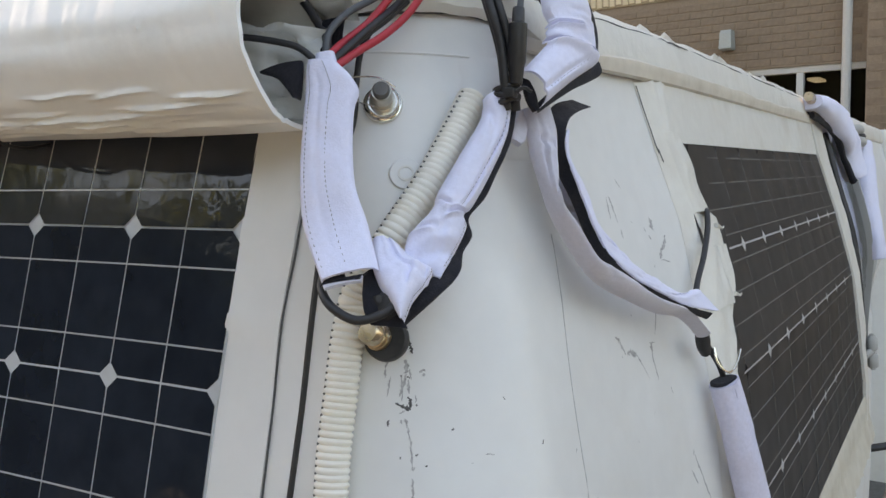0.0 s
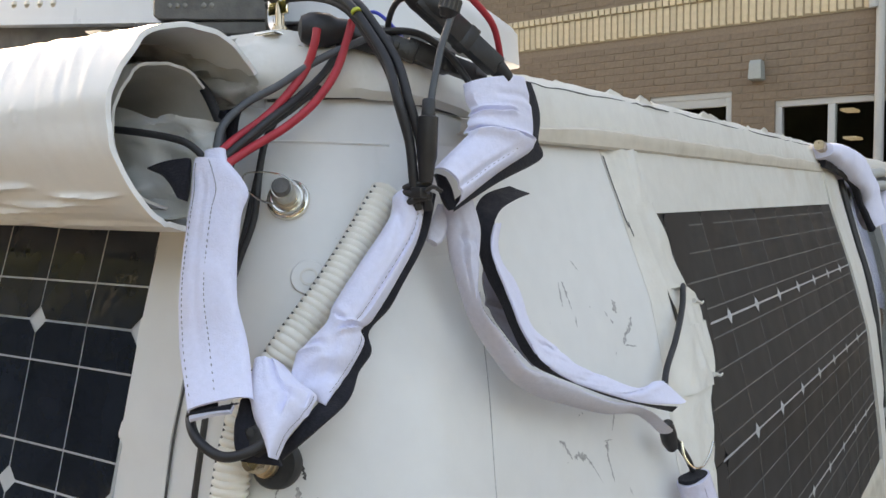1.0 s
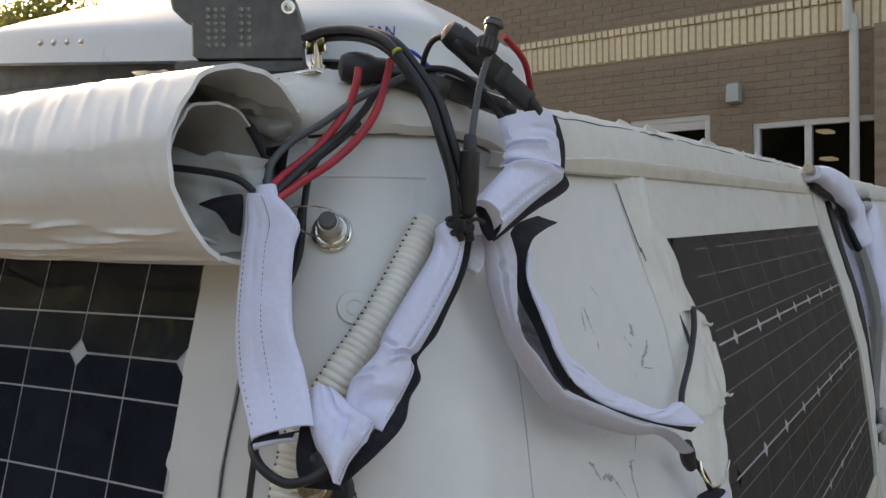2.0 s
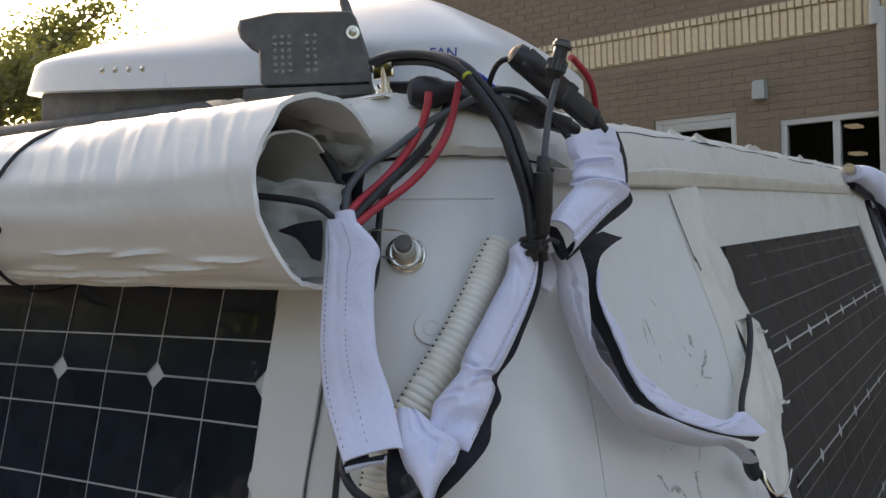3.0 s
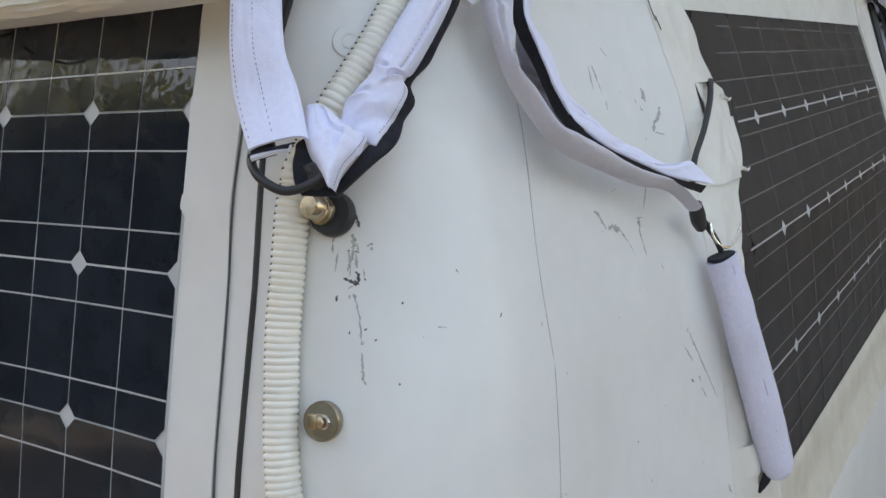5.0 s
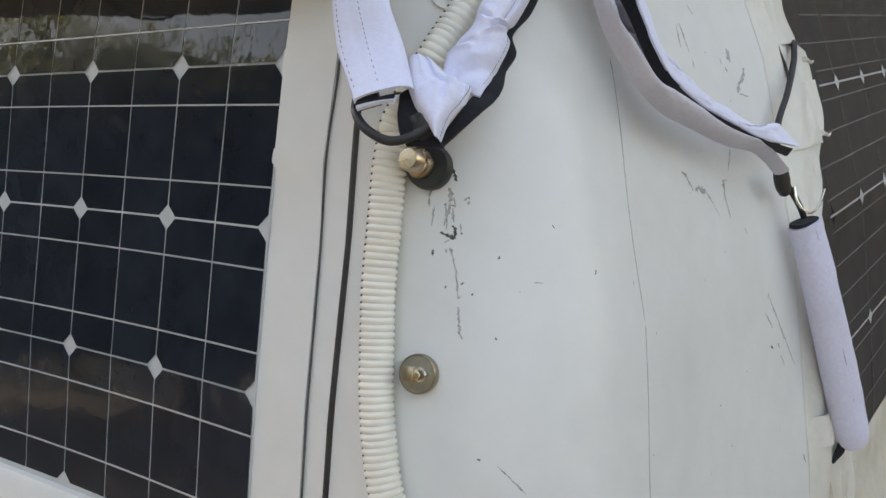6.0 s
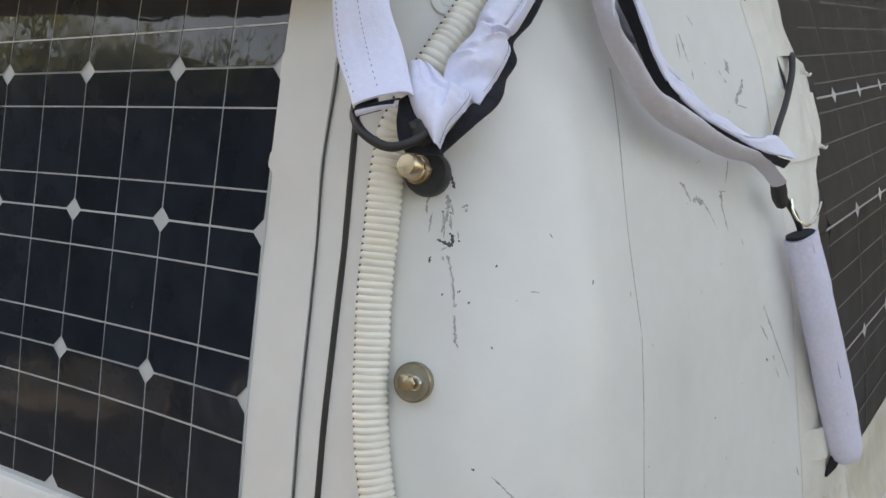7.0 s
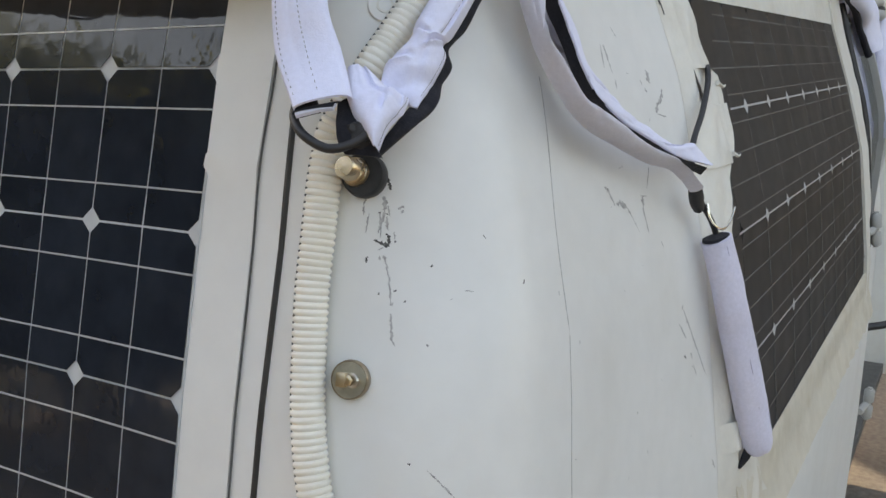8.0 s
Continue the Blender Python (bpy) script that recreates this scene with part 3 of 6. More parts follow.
# scuffs and dirt
def scuff(bm, p, q, w, seed, n=7):
    rnd = random.Random(seed)
    p, q = Vector(p), Vector(q)
    a = []
    for i in range(n + 1):
        f = i / n
        c = on_skin(p.lerp(q, f), 0.0003)
        nn = outward(c)
        s_ = nn.cross((q - p).normalized()).normalized()
        c2 = c + s_ * rnd.uniform(-0.22, 0.22) * w
        ww = w * (0.35 + rnd.random() * 0.8) * (math.sin(math.pi * min(max(f, 0.08), 0.92)) ** 0.5) * 0.5
        a.append((bm.verts.new(on_skin(c2 + s_ * ww, 0.0003)), bm.verts.new(on_skin(c2 - s_ * ww, 0.0003))))
    for (a0, a1), (b0, b1) in zip(a, a[1:]):
        bm.faces.new((a0, a1, b1, b0))


DRIPS = [((-0.286, 0.502, 1.676), (-0.283, 0.501, 1.668), 0.0015, "dirt"), ((-0.286, 0.498, 1.664), (-0.285, 0.495, 1.655), 0.0022, "mark"), ((-0.285, 0.495, 1.655), (-0.286, 0.49, 1.64), 0.0019, "mark"), ((-0.287, 0.493, 1.653), (-0.284, 0.489, 1.637), 0.0011, "mark"), ((-0.283, 0.495, 1.651), (-0.281, 0.493, 1.642), 0.0011, "mark"), ((-0.288, 0.487, 1.636), (-0.285, 0.488, 1.634), 0.0011, "dirt"), ((-0.285, 0.488, 1.634), (-0.278, 0.491, 1.632), 0.0019, "dirt"), ((-0.281, 0.493, 1.64), (-0.279, 0.491, 1.633), 0.0019, "dirt"), ((-0.277, 0.495, 1.641), (-0.276, 0.494, 1.636), 0.0007, "mark"), ((-0.276, 0.494, 1.634), (-0.275, 0.494, 1.635), 0.0011, "dirt"), ((-0.297, 0.492, 1.664), (-0.298, 0.49, 1.658), 0.0008, "mark"), ((-0.298, 0.49, 1.658), (-0.297, 0.488, 1.652), 0.0011, "mark")]
DRIPS_LOW = [((-0.294, 0.49, 1.653), (-0.294, 0.486, 1.64), 0.0008, "mark"), ((-0.291, 0.483, 1.625), (-0.291, 0.481, 1.621), 0.0011, "dirt"), ((-0.285, 0.486, 1.626), (-0.282, 0.486, 1.623), 0.0011, "mark"), ((-0.285, 0.487, 1.629), (-0.282, 0.489, 1.631), 0.0007, "mark"), ((-0.281, 0.488, 1.626), (-0.279, 0.487, 1.621), 0.0015, "mark"), ((-0.279, 0.487, 1.621), (-0.275, 0.485, 1.612), 0.0011, "mark"), ((-0.275, 0.485, 1.612), (-0.271, 0.48, 1.594), 0.0011, "mark"), ((-0.271, 0.481, 1.596), (-0.27, 0.481, 1.594), 0.0015, "mark"), ((-0.28, 0.479, 1.602), (-0.279, 0.479, 1.601), 0.0011, "dirt"), ((-0.271, 0.484, 1.603), (-0.269, 0.485, 1.604), 0.0007, "dirt"), ((-0.264, 0.486, 1.597), (-0.263, 0.486, 1.596), 0.0011, "dirt"), ((-0.27, 0.479, 1.589), (-0.268, 0.476, 1.579), 0.0015, "mark")]
DRIPS_SIDE = [((-0.268, 0.476, 1.579), (-0.266, 0.474, 1.572), 0.0015, "mark"), ((-0.266, 0.474, 1.572), (-0.264, 0.474, 1.569), 0.0007, "mark"), ((-0.277, 0.5, 1.656), (-0.274, 0.503, 1.657), 0.0015, "mark"), ((-0.275, 0.501, 1.653), (-0.274, 0.502, 1.655), 0.0011, "mark"), ((-0.288, 0.494, 1.654), (-0.287, 0.493, 1.653), 0.0011, "dirt"), ((-0.284, 0.495, 1.653), (-0.282, 0.496, 1.652), 0.0007, "dirt"), ((-0.283, 0.497, 1.658), (-0.281, 0.496, 1.651), 0.0007, "mark"), ((-0.247, 0.486, 1.569), (-0.246, 0.487, 1.569), 0.0011, "dirt"), ((-0.234, 0.515, 1.601), (-0.23, 0.52, 1.6), 0.0007, "mark"), ((-0.246, 0.46, 1.496), (-0.244, 0.46, 1.495), 0.0011, "dirt"), ((-0.235, 0.466, 1.491), (-0.227, 0.47, 1.482), 0.0007, "mark"), ((-0.227, 0.47, 1.482), (-0.219, 0.474, 1.472), 0.0008, "mark")]
SCUFFS = [((-0.26, 0.808, 1.766), (-0.253, 0.804, 1.745), 0.0016, "mark"), ((-0.259, 0.815, 1.766), (-0.255, 0.818, 1.751), 0.0027, "mark"), ((-0.255, 0.818, 1.751), (-0.251, 0.82, 1.74), 0.0011, "mark"), ((-0.249, 0.823, 1.734), (-0.246, 0.821, 1.725), 0.0016, "mark"), ((-0.264, 0.843, 1.783), (-0.261, 0.852, 1.773), 0.0011, "mark"), ((-0.248, 0.905, 1.741), (-0.244, 0.904, 1.728), 0.0054, "mark"), ((-0.246, 0.883, 1.732), (-0.244, 0.886, 1.727), 0.0012, "mark"), ((-0.243, 0.891, 1.724), (-0.242, 0.893, 1.719), 0.0023, "mark"), ((-0.239, 0.935, 1.721), (-0.236, 0.92, 1.707), 0.0031, "mark"), ((-0.238, 0.92, 1.712), (-0.235, 0.904, 1.698), 0.0042, "mark"), ((-0.234, 0.907, 1.697), (-0.231, 0.928, 1.693), 0.0012, "mark"), ((-0.224, 0.855, 1.648), (-0.22, 0.839, 1.63), 0.0017, "mark")]
ZIGZAG = [((-0.224, 0.738, 1.644), (-0.223, 0.748, 1.638), 0.0025, "mark"), ((-0.223, 0.745, 1.638), (-0.22, 0.753, 1.626), 0.0020, "mark"), ((-0.219, 0.757, 1.625), (-0.22, 0.764, 1.627), 0.0025, "mark"), ((-0.22, 0.764, 1.626), (-0.218, 0.779, 1.622), 0.0041, "mark"), ((-0.218, 0.779, 1.621), (-0.215, 0.788, 1.61), 0.0016, "mark"), ((-0.215, 0.788, 1.61), (-0.212, 0.798, 1.595), 0.0008, "mark"), ((-0.219, 0.824, 1.625), (-0.216, 0.821, 1.615), 0.0038, "mark"), ((-0.216, 0.819, 1.615), (-0.213, 0.82, 1.602), 0.0022, "mark"), ((-0.213, 0.82, 1.602), (-0.21, 0.821, 1.589), 0.0016, "mark"), ((-0.219, 0.819, 1.625), (-0.218, 0.834, 1.623), 0.0008, "mark"), ((-0.206, 0.848, 1.577), (-0.204, 0.85, 1.57), 0.0011, "mark")]
SCRATCHES = [((-0.192, 0.882, 1.506), (-0.191, 0.878, 1.501), 0.0018, "mark"), ((-0.191, 0.882, 1.5), (-0.187, 0.897, 1.476), 0.0024, "mark"), ((-0.187, 0.897, 1.476), (-0.183, 0.915, 1.447), 0.0024, "mark"), ((-0.183, 0.915, 1.447), (-0.178, 0.934, 1.416), 0.0012, "mark"), ((-0.19, 0.868, 1.489), (-0.187, 0.883, 1.471), 0.0018, "mark"), ((-0.186, 0.875, 1.454), (-0.185, 0.88, 1.45), 0.0018, "dirt"), ((-0.184, 0.894, 1.452), (-0.183, 0.897, 1.445), 0.0018, "mark"), ((-0.183, 0.899, 1.438), (-0.181, 0.907, 1.424), 0.0012, "mark"), ((-0.167, 0.938, 1.318), (-0.165, 0.944, 1.306), 0.0020, "mark")]
for i, (p, q, w, mt) in enumerate(DRIPS + DRIPS_LOW + DRIPS_SIDE + SCUFFS + ZIGZAG + SCRATCHES):
    bm = bmesh.new()
    scuff(bm, p, q, w * 1.8, 50 + i, 9)
    part("paint_mark", bm, mt, van, "grey paint scuff" if i == 36 else "", False)
rnd = random.Random(21)
for i in range(26):
    z = rnd.uniform(1.36, 1.85)
    p = Vector((rnd.uniform(-0.30, -0.19), rnd.uniform(0.46, 0.9), z))
    q = p + Vector((rnd.uniform(-0.002, 0.002), rnd.uniform(-0.003, 0.003), rnd.uniform(-0.003, 0.003)))
    bm = bmesh.new()
    scuff(bm, p, q, rnd.uniform(0.0006, 0.0018), 90 + i, 4)
    part("dirt_mark", bm, rnd.choice(("mark", "mark", "dirt")), van, "", False)
for pts, w in (((( -0.281, 0.960, 1.885), (-0.278, 0.967, 1.86), (-0.271, 0.976, 1.835), (-0.267, 0.984, 1.81)), 0.0006), (((-0.267, 0.986, 1.815), (-0.262, 0.99, 1.80)), 0.0006)):
    bm = bmesh.new()
    tube(bm, [on_side(p[1], p[2], 0.0022) for p in curve_points(pts, 6)], w, 0, 5)
    part("flap_crease", bm, "dirt", van)


# ---- fabric sleeves ----
def ribbon(bm, pts, widths, thick, wrinkle=0.002, scale=40.0, per=8, sides=20, square=0.75, lean=0.0, seed=0.0, fold=0.0, shear=0.0):
    """A stuffed flat band swept along pts; its flat face turns with the van's skin."""
    data = curve_points([(*p, w) for p, w in zip(pts, widths)], per)
    c = [Vector(d[:3]) for d in data]
    rings = []
    run = 0.0
    for i, p in enumerate(c):
        run += (p - c[i - 1]).length if i else 0.0
        t = (c[min(i + 1, len(c) - 1)] - c[max(i - 1, 0)]).normalized()
        n = outward(p) + Vector((0.4, -0.8, 0.1))
        n = (n - t * n.dot(t)).normalized()
        b = t.cross(n)
        if lean:
            n, b = n * math.cos(lean) + b * math.sin(lean), b * math.cos(lean) - n * math.sin(lean)
        w = data[i][3] / 2
        ring = []
        for k in range(sides):
            a = 2 * math.pi * k / sides
            ca, sa = math.cos(a), math.sin(a)
            u = math.copysign(abs(ca) ** square, ca) * w
            v = math.copysign(abs(sa) ** square, sa) * thick / 2
            q = p + b * u + n * v - t * u * shear * (i / (len(c) - 1)) ** 4
            d = wrinkle * noise.noise(q * scale + Vector((seed, seed * 2, 0))) + wrinkle * 0.5 * noise.noise(q * scale * 2.7 + Vector((seed, 0, seed)))
            if fold and sa > -0.2:
                r1 = 1 - 2.2 * abs(noise.noise(Vector((run * 45 + u * 38, u * 22 - run * 8, seed + 3))))
                r2 = 1 - 2.2 * abs(noise.noise(Vector((run * 80 - u * 60, u * 30, seed + 8))))
                d += fold * (0.7 * r1 + 0.3 * r2) * (0.35 + 0.65 * abs(sa))
            ring.append(q + n * d + b * d * 0.5)
        rings.append(ring)
    return skinned(bm, rings)


def stitches(pts, widths, across, thick, step=3, per=24):
    """Short dark stitches along a band, at a share of its half width."""
    bm = bmesh.new()
    data = curve_points([(*p, w) for p, w in zip(pts, widths)], per)
    c = [Vector(d[:3]) for d in data]
    for i in range(1, len(c) - 3, step):
        t = (c[i + 1] - c[i - 1]).normalized()
        n = outward(c[i]) + Vector((0.4, -0.8, 0.1))
        n = (n - t * n.dot(t)).normalized()
        b = t.cross(n)
        o = c[i] + b * across * data[i][3] / 2 + n * (thick / 2 + 0.0006)
        e = o + t * 0.0015
        vs = [o - b * 0.00018, e - b * 0.00018, e + b * 0.00018, o + b * 0.00018]
        skinned(bm, [[v for v in vs], [v + n * 0.0004 for v in vs]])
    return bm


def welt(pts, widths, across, thick, r=0.0006):
    """A thin raised seam along a stuffed band, at a share of its half width."""
    data = curve_points([(*p, w) for p, w in zip(pts, widths)], 12)
    c = [Vector(d[:3]) for d in data]
    line = []
    for i in range(1, len(c) - 1):
        t = (c[i + 1] - c[i - 1]).normalized()
        n = outward(c[i]) + Vector((0.4, -0.8, 0.1))
        n = (n - t * n.dot(t)).normalized()
        line.append(c[i] + t.cross(n) * across * data[i][3] / 2 + n * (thick / 2 * math.sqrt(1 - across * across) + 0.0004))
    return tube(bmesh.new(), line, r, 0, 6)


PX = 0.58 / 1525.0  # metres a thousandth of the view spans at the sleeves
def wid(*v):
    return [q * PX for q in v]


def sheet(edge_a, edge_b, bulge=0.0, thick=0.0016, creases=(), wrinkle=0.0006, seed=0.0, per=10, nu=22, puff=0.5, close=0.0):
    """Cloth lofted between two hems. Creases: run ('across' or 'along'), place, slant, start, end, depth, width."""
    A = [Vector(q) for q in curve_points(edge_a, per)]
    B = [Vector(q) for q in curve_points(edge_b, per)]
    top, low = [], []
    for i in range(len(A)):
        s_ = i / (len(A) - 1)
        t = (A[min(i + 1, len(A) - 1)] + B[min(i + 1, len(A) - 1)] - A[max(i - 1, 0)] - B[max(i - 1, 0)]).normalized()
        n = outward((A[i] + B[i]) / 2) + Vector((0.4, -0.8, 0.1))
        n = (n - t * n.dot(t)).normalized()
        ro, ri = [], []
        for j in range(nu + 1):
            u = j / nu
            q = A[i].lerp(B[i], u)
            d = bulge * max(0.0, 1 - (2 * u - 1) ** 2) ** puff
            if close and s_ > 1 - close:
                d *= 1 - ((s_ - 1 + close) / close) ** 2 * 1.25
            d += wrinkle * noise.noise(q * 45 + Vector((seed, 0, seed))) + wrinkle * 0.6 * noise.noise(q * 120 + Vector((0, seed, 0)))
            for run, at_, slant, c0, c1, depth, wide in creases:
                x, y = (s_, u) if run == "across" else (u, s_)
                k = (x - at_ - slant * (y - 0.5) - 0.02 * noise.noise(Vector((y * 5, at_ * 9, seed)))) / wide
                if abs(k) < 5:
                    e = min(max((y - c0) / 0.12, 0), 1) * min(max((c1 - y) / 0.12, 0), 1)
                    d += depth * e * (0.75 * math.exp(-((k - 1.9) / 1.4) ** 2) - math.exp(-k * k) + 0.45 * math.exp(-((k + 2.0) / 1.3) ** 2))
            ro.append(q + n * d)
            ri.append(q + n * (d - thick))
        top.append(ro)
        low.append(ri)
    return skinned(bmesh.new(), [o + list(reversed(i_)) for o, i_ in zip(top, low)])


def seam(edge_a, edge_b, u, bulge, s0=0.0, s1=1.0, per=40, step=5, puff=0.5):
    """Short dark stitches along a sheet at the share u of its width."""
    bm = bmesh.new()
    A = [Vector(q) for q in curve_points(edge_a, per)]
    B = [Vector(q) for q in curve_points(edge_b, per)]
    c = [a_.lerp(b_, u) for a_, b_ in zip(A, B)]
    for i in range(2, len(c) - 4, step):
        if not s0 <= i / len(c) <= s1:
            continue
        t = (c[i + 2] - c[i - 2]).normalized()
        n = outward(c[i]) + Vector((0.4, -0.8, 0.1))
        n = (n - t * n.dot(t)).normalized()
        b = t.cross(n)
        o = c[i] + n * (bulge * (1 - (2 * u - 1) ** 2) ** puff + 0.0002)
        e = o + t * min(0.0016, (c[i + 3] - c[i]).length)
        vs = [o - b * 0.00013, e - b * 0.00013, e + b * 0.00013, o + b * 0.00013]
        skinned(bm, [vs, [v + n * 0.0005 for v in vs]])
    return bm


sl = thing("cable_sleeve", "flat lilac-white stitched fabric cable sleeve hanging down", "cable sleeve", "fabric cable sleeves")
f1a = [(-0.347, 0.476, 1.867), (-0.347, 0.473, 1.858), (-0.345, 0.470, 1.847), (-0.343, 0.466, 1.835), (-0.339, 0.457, 1.808), (-0.335, 0.450, 1.784), (-0.327, 0.443, 1.757), (-0.297, 0.423, 1.725)]
f1b = [(-0.327, 0.484, 1.865), (-0.317, 0.484, 1.856), (-0.311, 0.484, 1.846), (-0.311, 0.478, 1.833), (-0.307, 0.470, 1.807), (-0.300, 0.463, 1.783), (-0.288, 0.459, 1.759), (-0.270, 0.445, 1.732)]
part("cover", sheet(f1a, f1b, 0.006, 0.0018, [("across", 0.55, 0.1, 0.1, 0.9, 0.0006, 0.03), ("along", 0.32, 0.1, 0.1, 0.95, 0.0007, 0.05)], 0.0006, puff=0.35), "fabric", sl)
part("stitching", seam(f1a, f1b, 0.12, 0.006, 0.05, puff=0.35), "dirt", sl, "dark stitches")
part("stitching", seam(f1a, f1b, 0.52, 0.006, 0.02, puff=0.35), "dirt", sl)
g1a = [(-0.337, 0.453, 1.776), (-0.329, 0.447, 1.754), (-0.317, 0.441, 1.738), (-0.297, 0.424, 1.722)]
g1b = [(-0.323, 0.457, 1.776), (-0.315, 0.451, 1.755), (-0.302, 0.446, 1.738), (-0.286, 0.433, 1.725)]
part("edge_band", sheet(g1a, g1b, 0.0, 0.003), "black_fabric", sl, "black lining edge")
h1a = [(-0.298, 0.424, 1.725), (-0.297, 0.422, 1.724), (-0.296, 0.422, 1.724)]
h1b = [(-0.275, 0.440, 1.730), (-0.277, 0.437, 1.729), (-0.277, 0.435, 1.727)]
part("hem", sheet(h1a, h1b, 0.001, 0.002), "black_fabric", sl, "black hem")
l1a = [(-0.297, 0.423, 1.724), (-0.295, 0.422, 1.723), (-0.294, 0.421, 1.722)]
l1b = [(-0.277, 0.438, 1.729), (-0.277, 0.436, 1.727), (-0.276, 0.434, 1.726)]
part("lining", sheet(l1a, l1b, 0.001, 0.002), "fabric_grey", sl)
part("neck", ribbon(bmesh.new(), [(-0.3385, 0.484, 1.8725), (-0.337, 0.483, 1.867), (-0.334, 0.481, 1.86)], wid(34, 38, 38), 0.010, 0.0006), "fabric", sl)

sl = thing("cable_sleeve", "crumpled lilac-white fabric cable sleeve with black edge", "cable sleeve", "fabric cable sleeves")
f2a = [(-0.259, 0.562, 1.843), (-0.257, 0.555, 1.829), (-0.261, 0.531, 1.803), (-0.266, 0.510, 1.778), (-0.267, 0.504, 1.767), (-0.275, 0.489, 1.752), (-0.276, 0.485, 1.745), (-0.273, 0.478, 1.737)]
f2b = [(-0.250, 0.588, 1.847), (-0.246, 0.572, 1.816), (-0.246, 0.548, 1.790), (-0.249, 0.527, 1.768), (-0.252, 0.519, 1.762), (-0.249, 0.518, 1.754), (-0.249, 0.502, 1.738), (-0.246, 0.479, 1.725)]
part("cover", sheet(f2a, f2b, 0.013, 0.002, [("across", 0.60, -0.10, 0.45, 1.1, 0.0045, 0.018), ("across", 0.55, 0.12, -0.1, 0.5, 0.0030, 0.02), ("across", 0.74, 0.10, -0.1, 0.45, 0.0030, 0.022), ("across", 0.93, -0.12, 0.2, 1.1, 0.0035, 0.035), ("along", 0.78, 0.05, 0.02, 0.55, 0.0022, 0.05), ("along", 0.5, 0.3, 0.6, 1.0, 0.0013, 0.08), ("across", 0.2, 0.2, -0.1, 0.6, 0.0022, 0.03)], 0.001, 2.0, close=0.22), "fabric", sl)
part("stitching", seam(f2a, f2b, 0.74, 0.013, 0.02, 0.52), "dirt", sl, "dark stitches")
part("stitching", seam(f2a, f2b, 0.95, 0.013, 0.66, 0.97), "dirt", sl)
g2a = [(-0.254, 0.592, 1.845), (-0.251, 0.574, 1.816), (-0.251, 0.550, 1.789), (-0.255, 0.529, 1.768), (-0.258, 0.521, 1.761), (-0.254, 0.520, 1.753), (-0.254, 0.504, 1.737), (-0.253, 0.479, 1.724), (-0.254, 0.461, 1.712), (-0.261, 0.451, 1.699)]
g2b = [(-0.252, 0.602, 1.844), (-0.247, 0.583, 1.815), (-0.247, 0.556, 1.787), (-0.248, 0.543, 1.773), (-0.252, 0.527, 1.760), (-0.248, 0.524, 1.748), (-0.248, 0.512, 1.738), (-0.241, 0.494, 1.726), (-0.244, 0.470, 1.713), (-0.257, 0.454, 1.697)]
part("edge_band", sheet(g2a, g2b, 0.002, 0.003, (), 0.0012, 5.0), "black_fabric", sl, "black hook-and-loop edge")
pf = [(-0.251, 0.610, 1.836), (-0.249, 0.598, 1.818), (-0.248, 0.591, 1.811)]
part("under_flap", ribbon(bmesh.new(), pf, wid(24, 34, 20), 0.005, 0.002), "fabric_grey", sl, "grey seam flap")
k2a = [(-0.290, 0.468, 1.745), (-0.285, 0.459, 1.735), (-0.275, 0.449, 1.726), (-0.265, 0.443, 1.719), (-0.256, 0.440, 1.711), (-0.251, 0.440, 1.703)]
k2b = [(-0.278, 0.479, 1.744), (-0.266, 0.478, 1.736), (-0.250, 0.476, 1.729), (-0.247, 0.462, 1.721), (-0.249, 0.452, 1.714), (-0.251, 0.444, 1.701)]
part("knot_fold", sheet(k2a, k2b, 0.011, 0.0018, [("along", 0.60, -0.25, -0.1, 0.7, 0.0026, 0.06), ("along", 0.90, -0.12, 0.05, 0.6, 0.0026, 0.05), ("across", 0.46, 0.2, 0.6, 1.1, 0.002, 0.035)], 0.0006, 9.0), "fabric", sl, "folded fabric tail")
part("stitching", seam(k2a, k2b, 0.95, 0.012, 0.45, 1.0), "dirt", sl)

sl = thing("cable_sleeve", "bent lilac-white fabric cable sleeve round the plug", "cable sleeve", "fabric cable sleeves")
f3a = [(-0.240, 0.621, 1.921), (-0.238, 0.620, 1.910), (-0.235, 0.621, 1.902), (-0.234, 0.615, 1.893), (-0.232, 0.609, 1.883), (-0.234, 0.589, 1.870), (-0.236, 0.574, 1.860)]
f3b = [(-0.241, 0.708, 1.933), (-0.237, 0.709, 1.916), (-0.234, 0.708, 1.901), (-0.231, 0.703, 1.889), (-0.229, 0.698, 1.878), (-0.225, 0.637, 1.858), (-0.226, 0.588, 1.837)]
part("cover", sheet(f3a, f3b, 0.014, 0.002, [("across", 0.36, -0.06, -0.1, 0.62, 0.0045, 0.022), ("across", 0.62, 0.06, -0.1, 1.1, 0.0062, 0.026), ("across", 0.16, 0.05, 0.3, 1.1, 0.0014, 0.03), ("along", 0.72, 0.0, 0.7, 1.1, 0.0018, 0.06)], 0.0008, 3.0, per=14), "fabric", sl)
part("stitching", seam(f3a, f3b, 0.74, 0.014, 0.68, 1.0), "dirt", sl, "dark stitches")
g3a = [(-0.243, 0.706, 1.932), (-0.240, 0.706, 1.916), (-0.237, 0.705, 1.901), (-0.234, 0.702, 1.889), (-0.232, 0.698, 1.879), (-0.228, 0.637, 1.861), (-0.230, 0.590, 1.840)]
g3b = [(-0.244, 0.727, 1.933), (-0.240, 0.732, 1.917), (-0.237, 0.730, 1.902), (-0.234, 0.720, 1.886), (-0.231, 0.719, 1.872), (-0.226, 0.644, 1.853), (-0.228, 0.590, 1.834)]
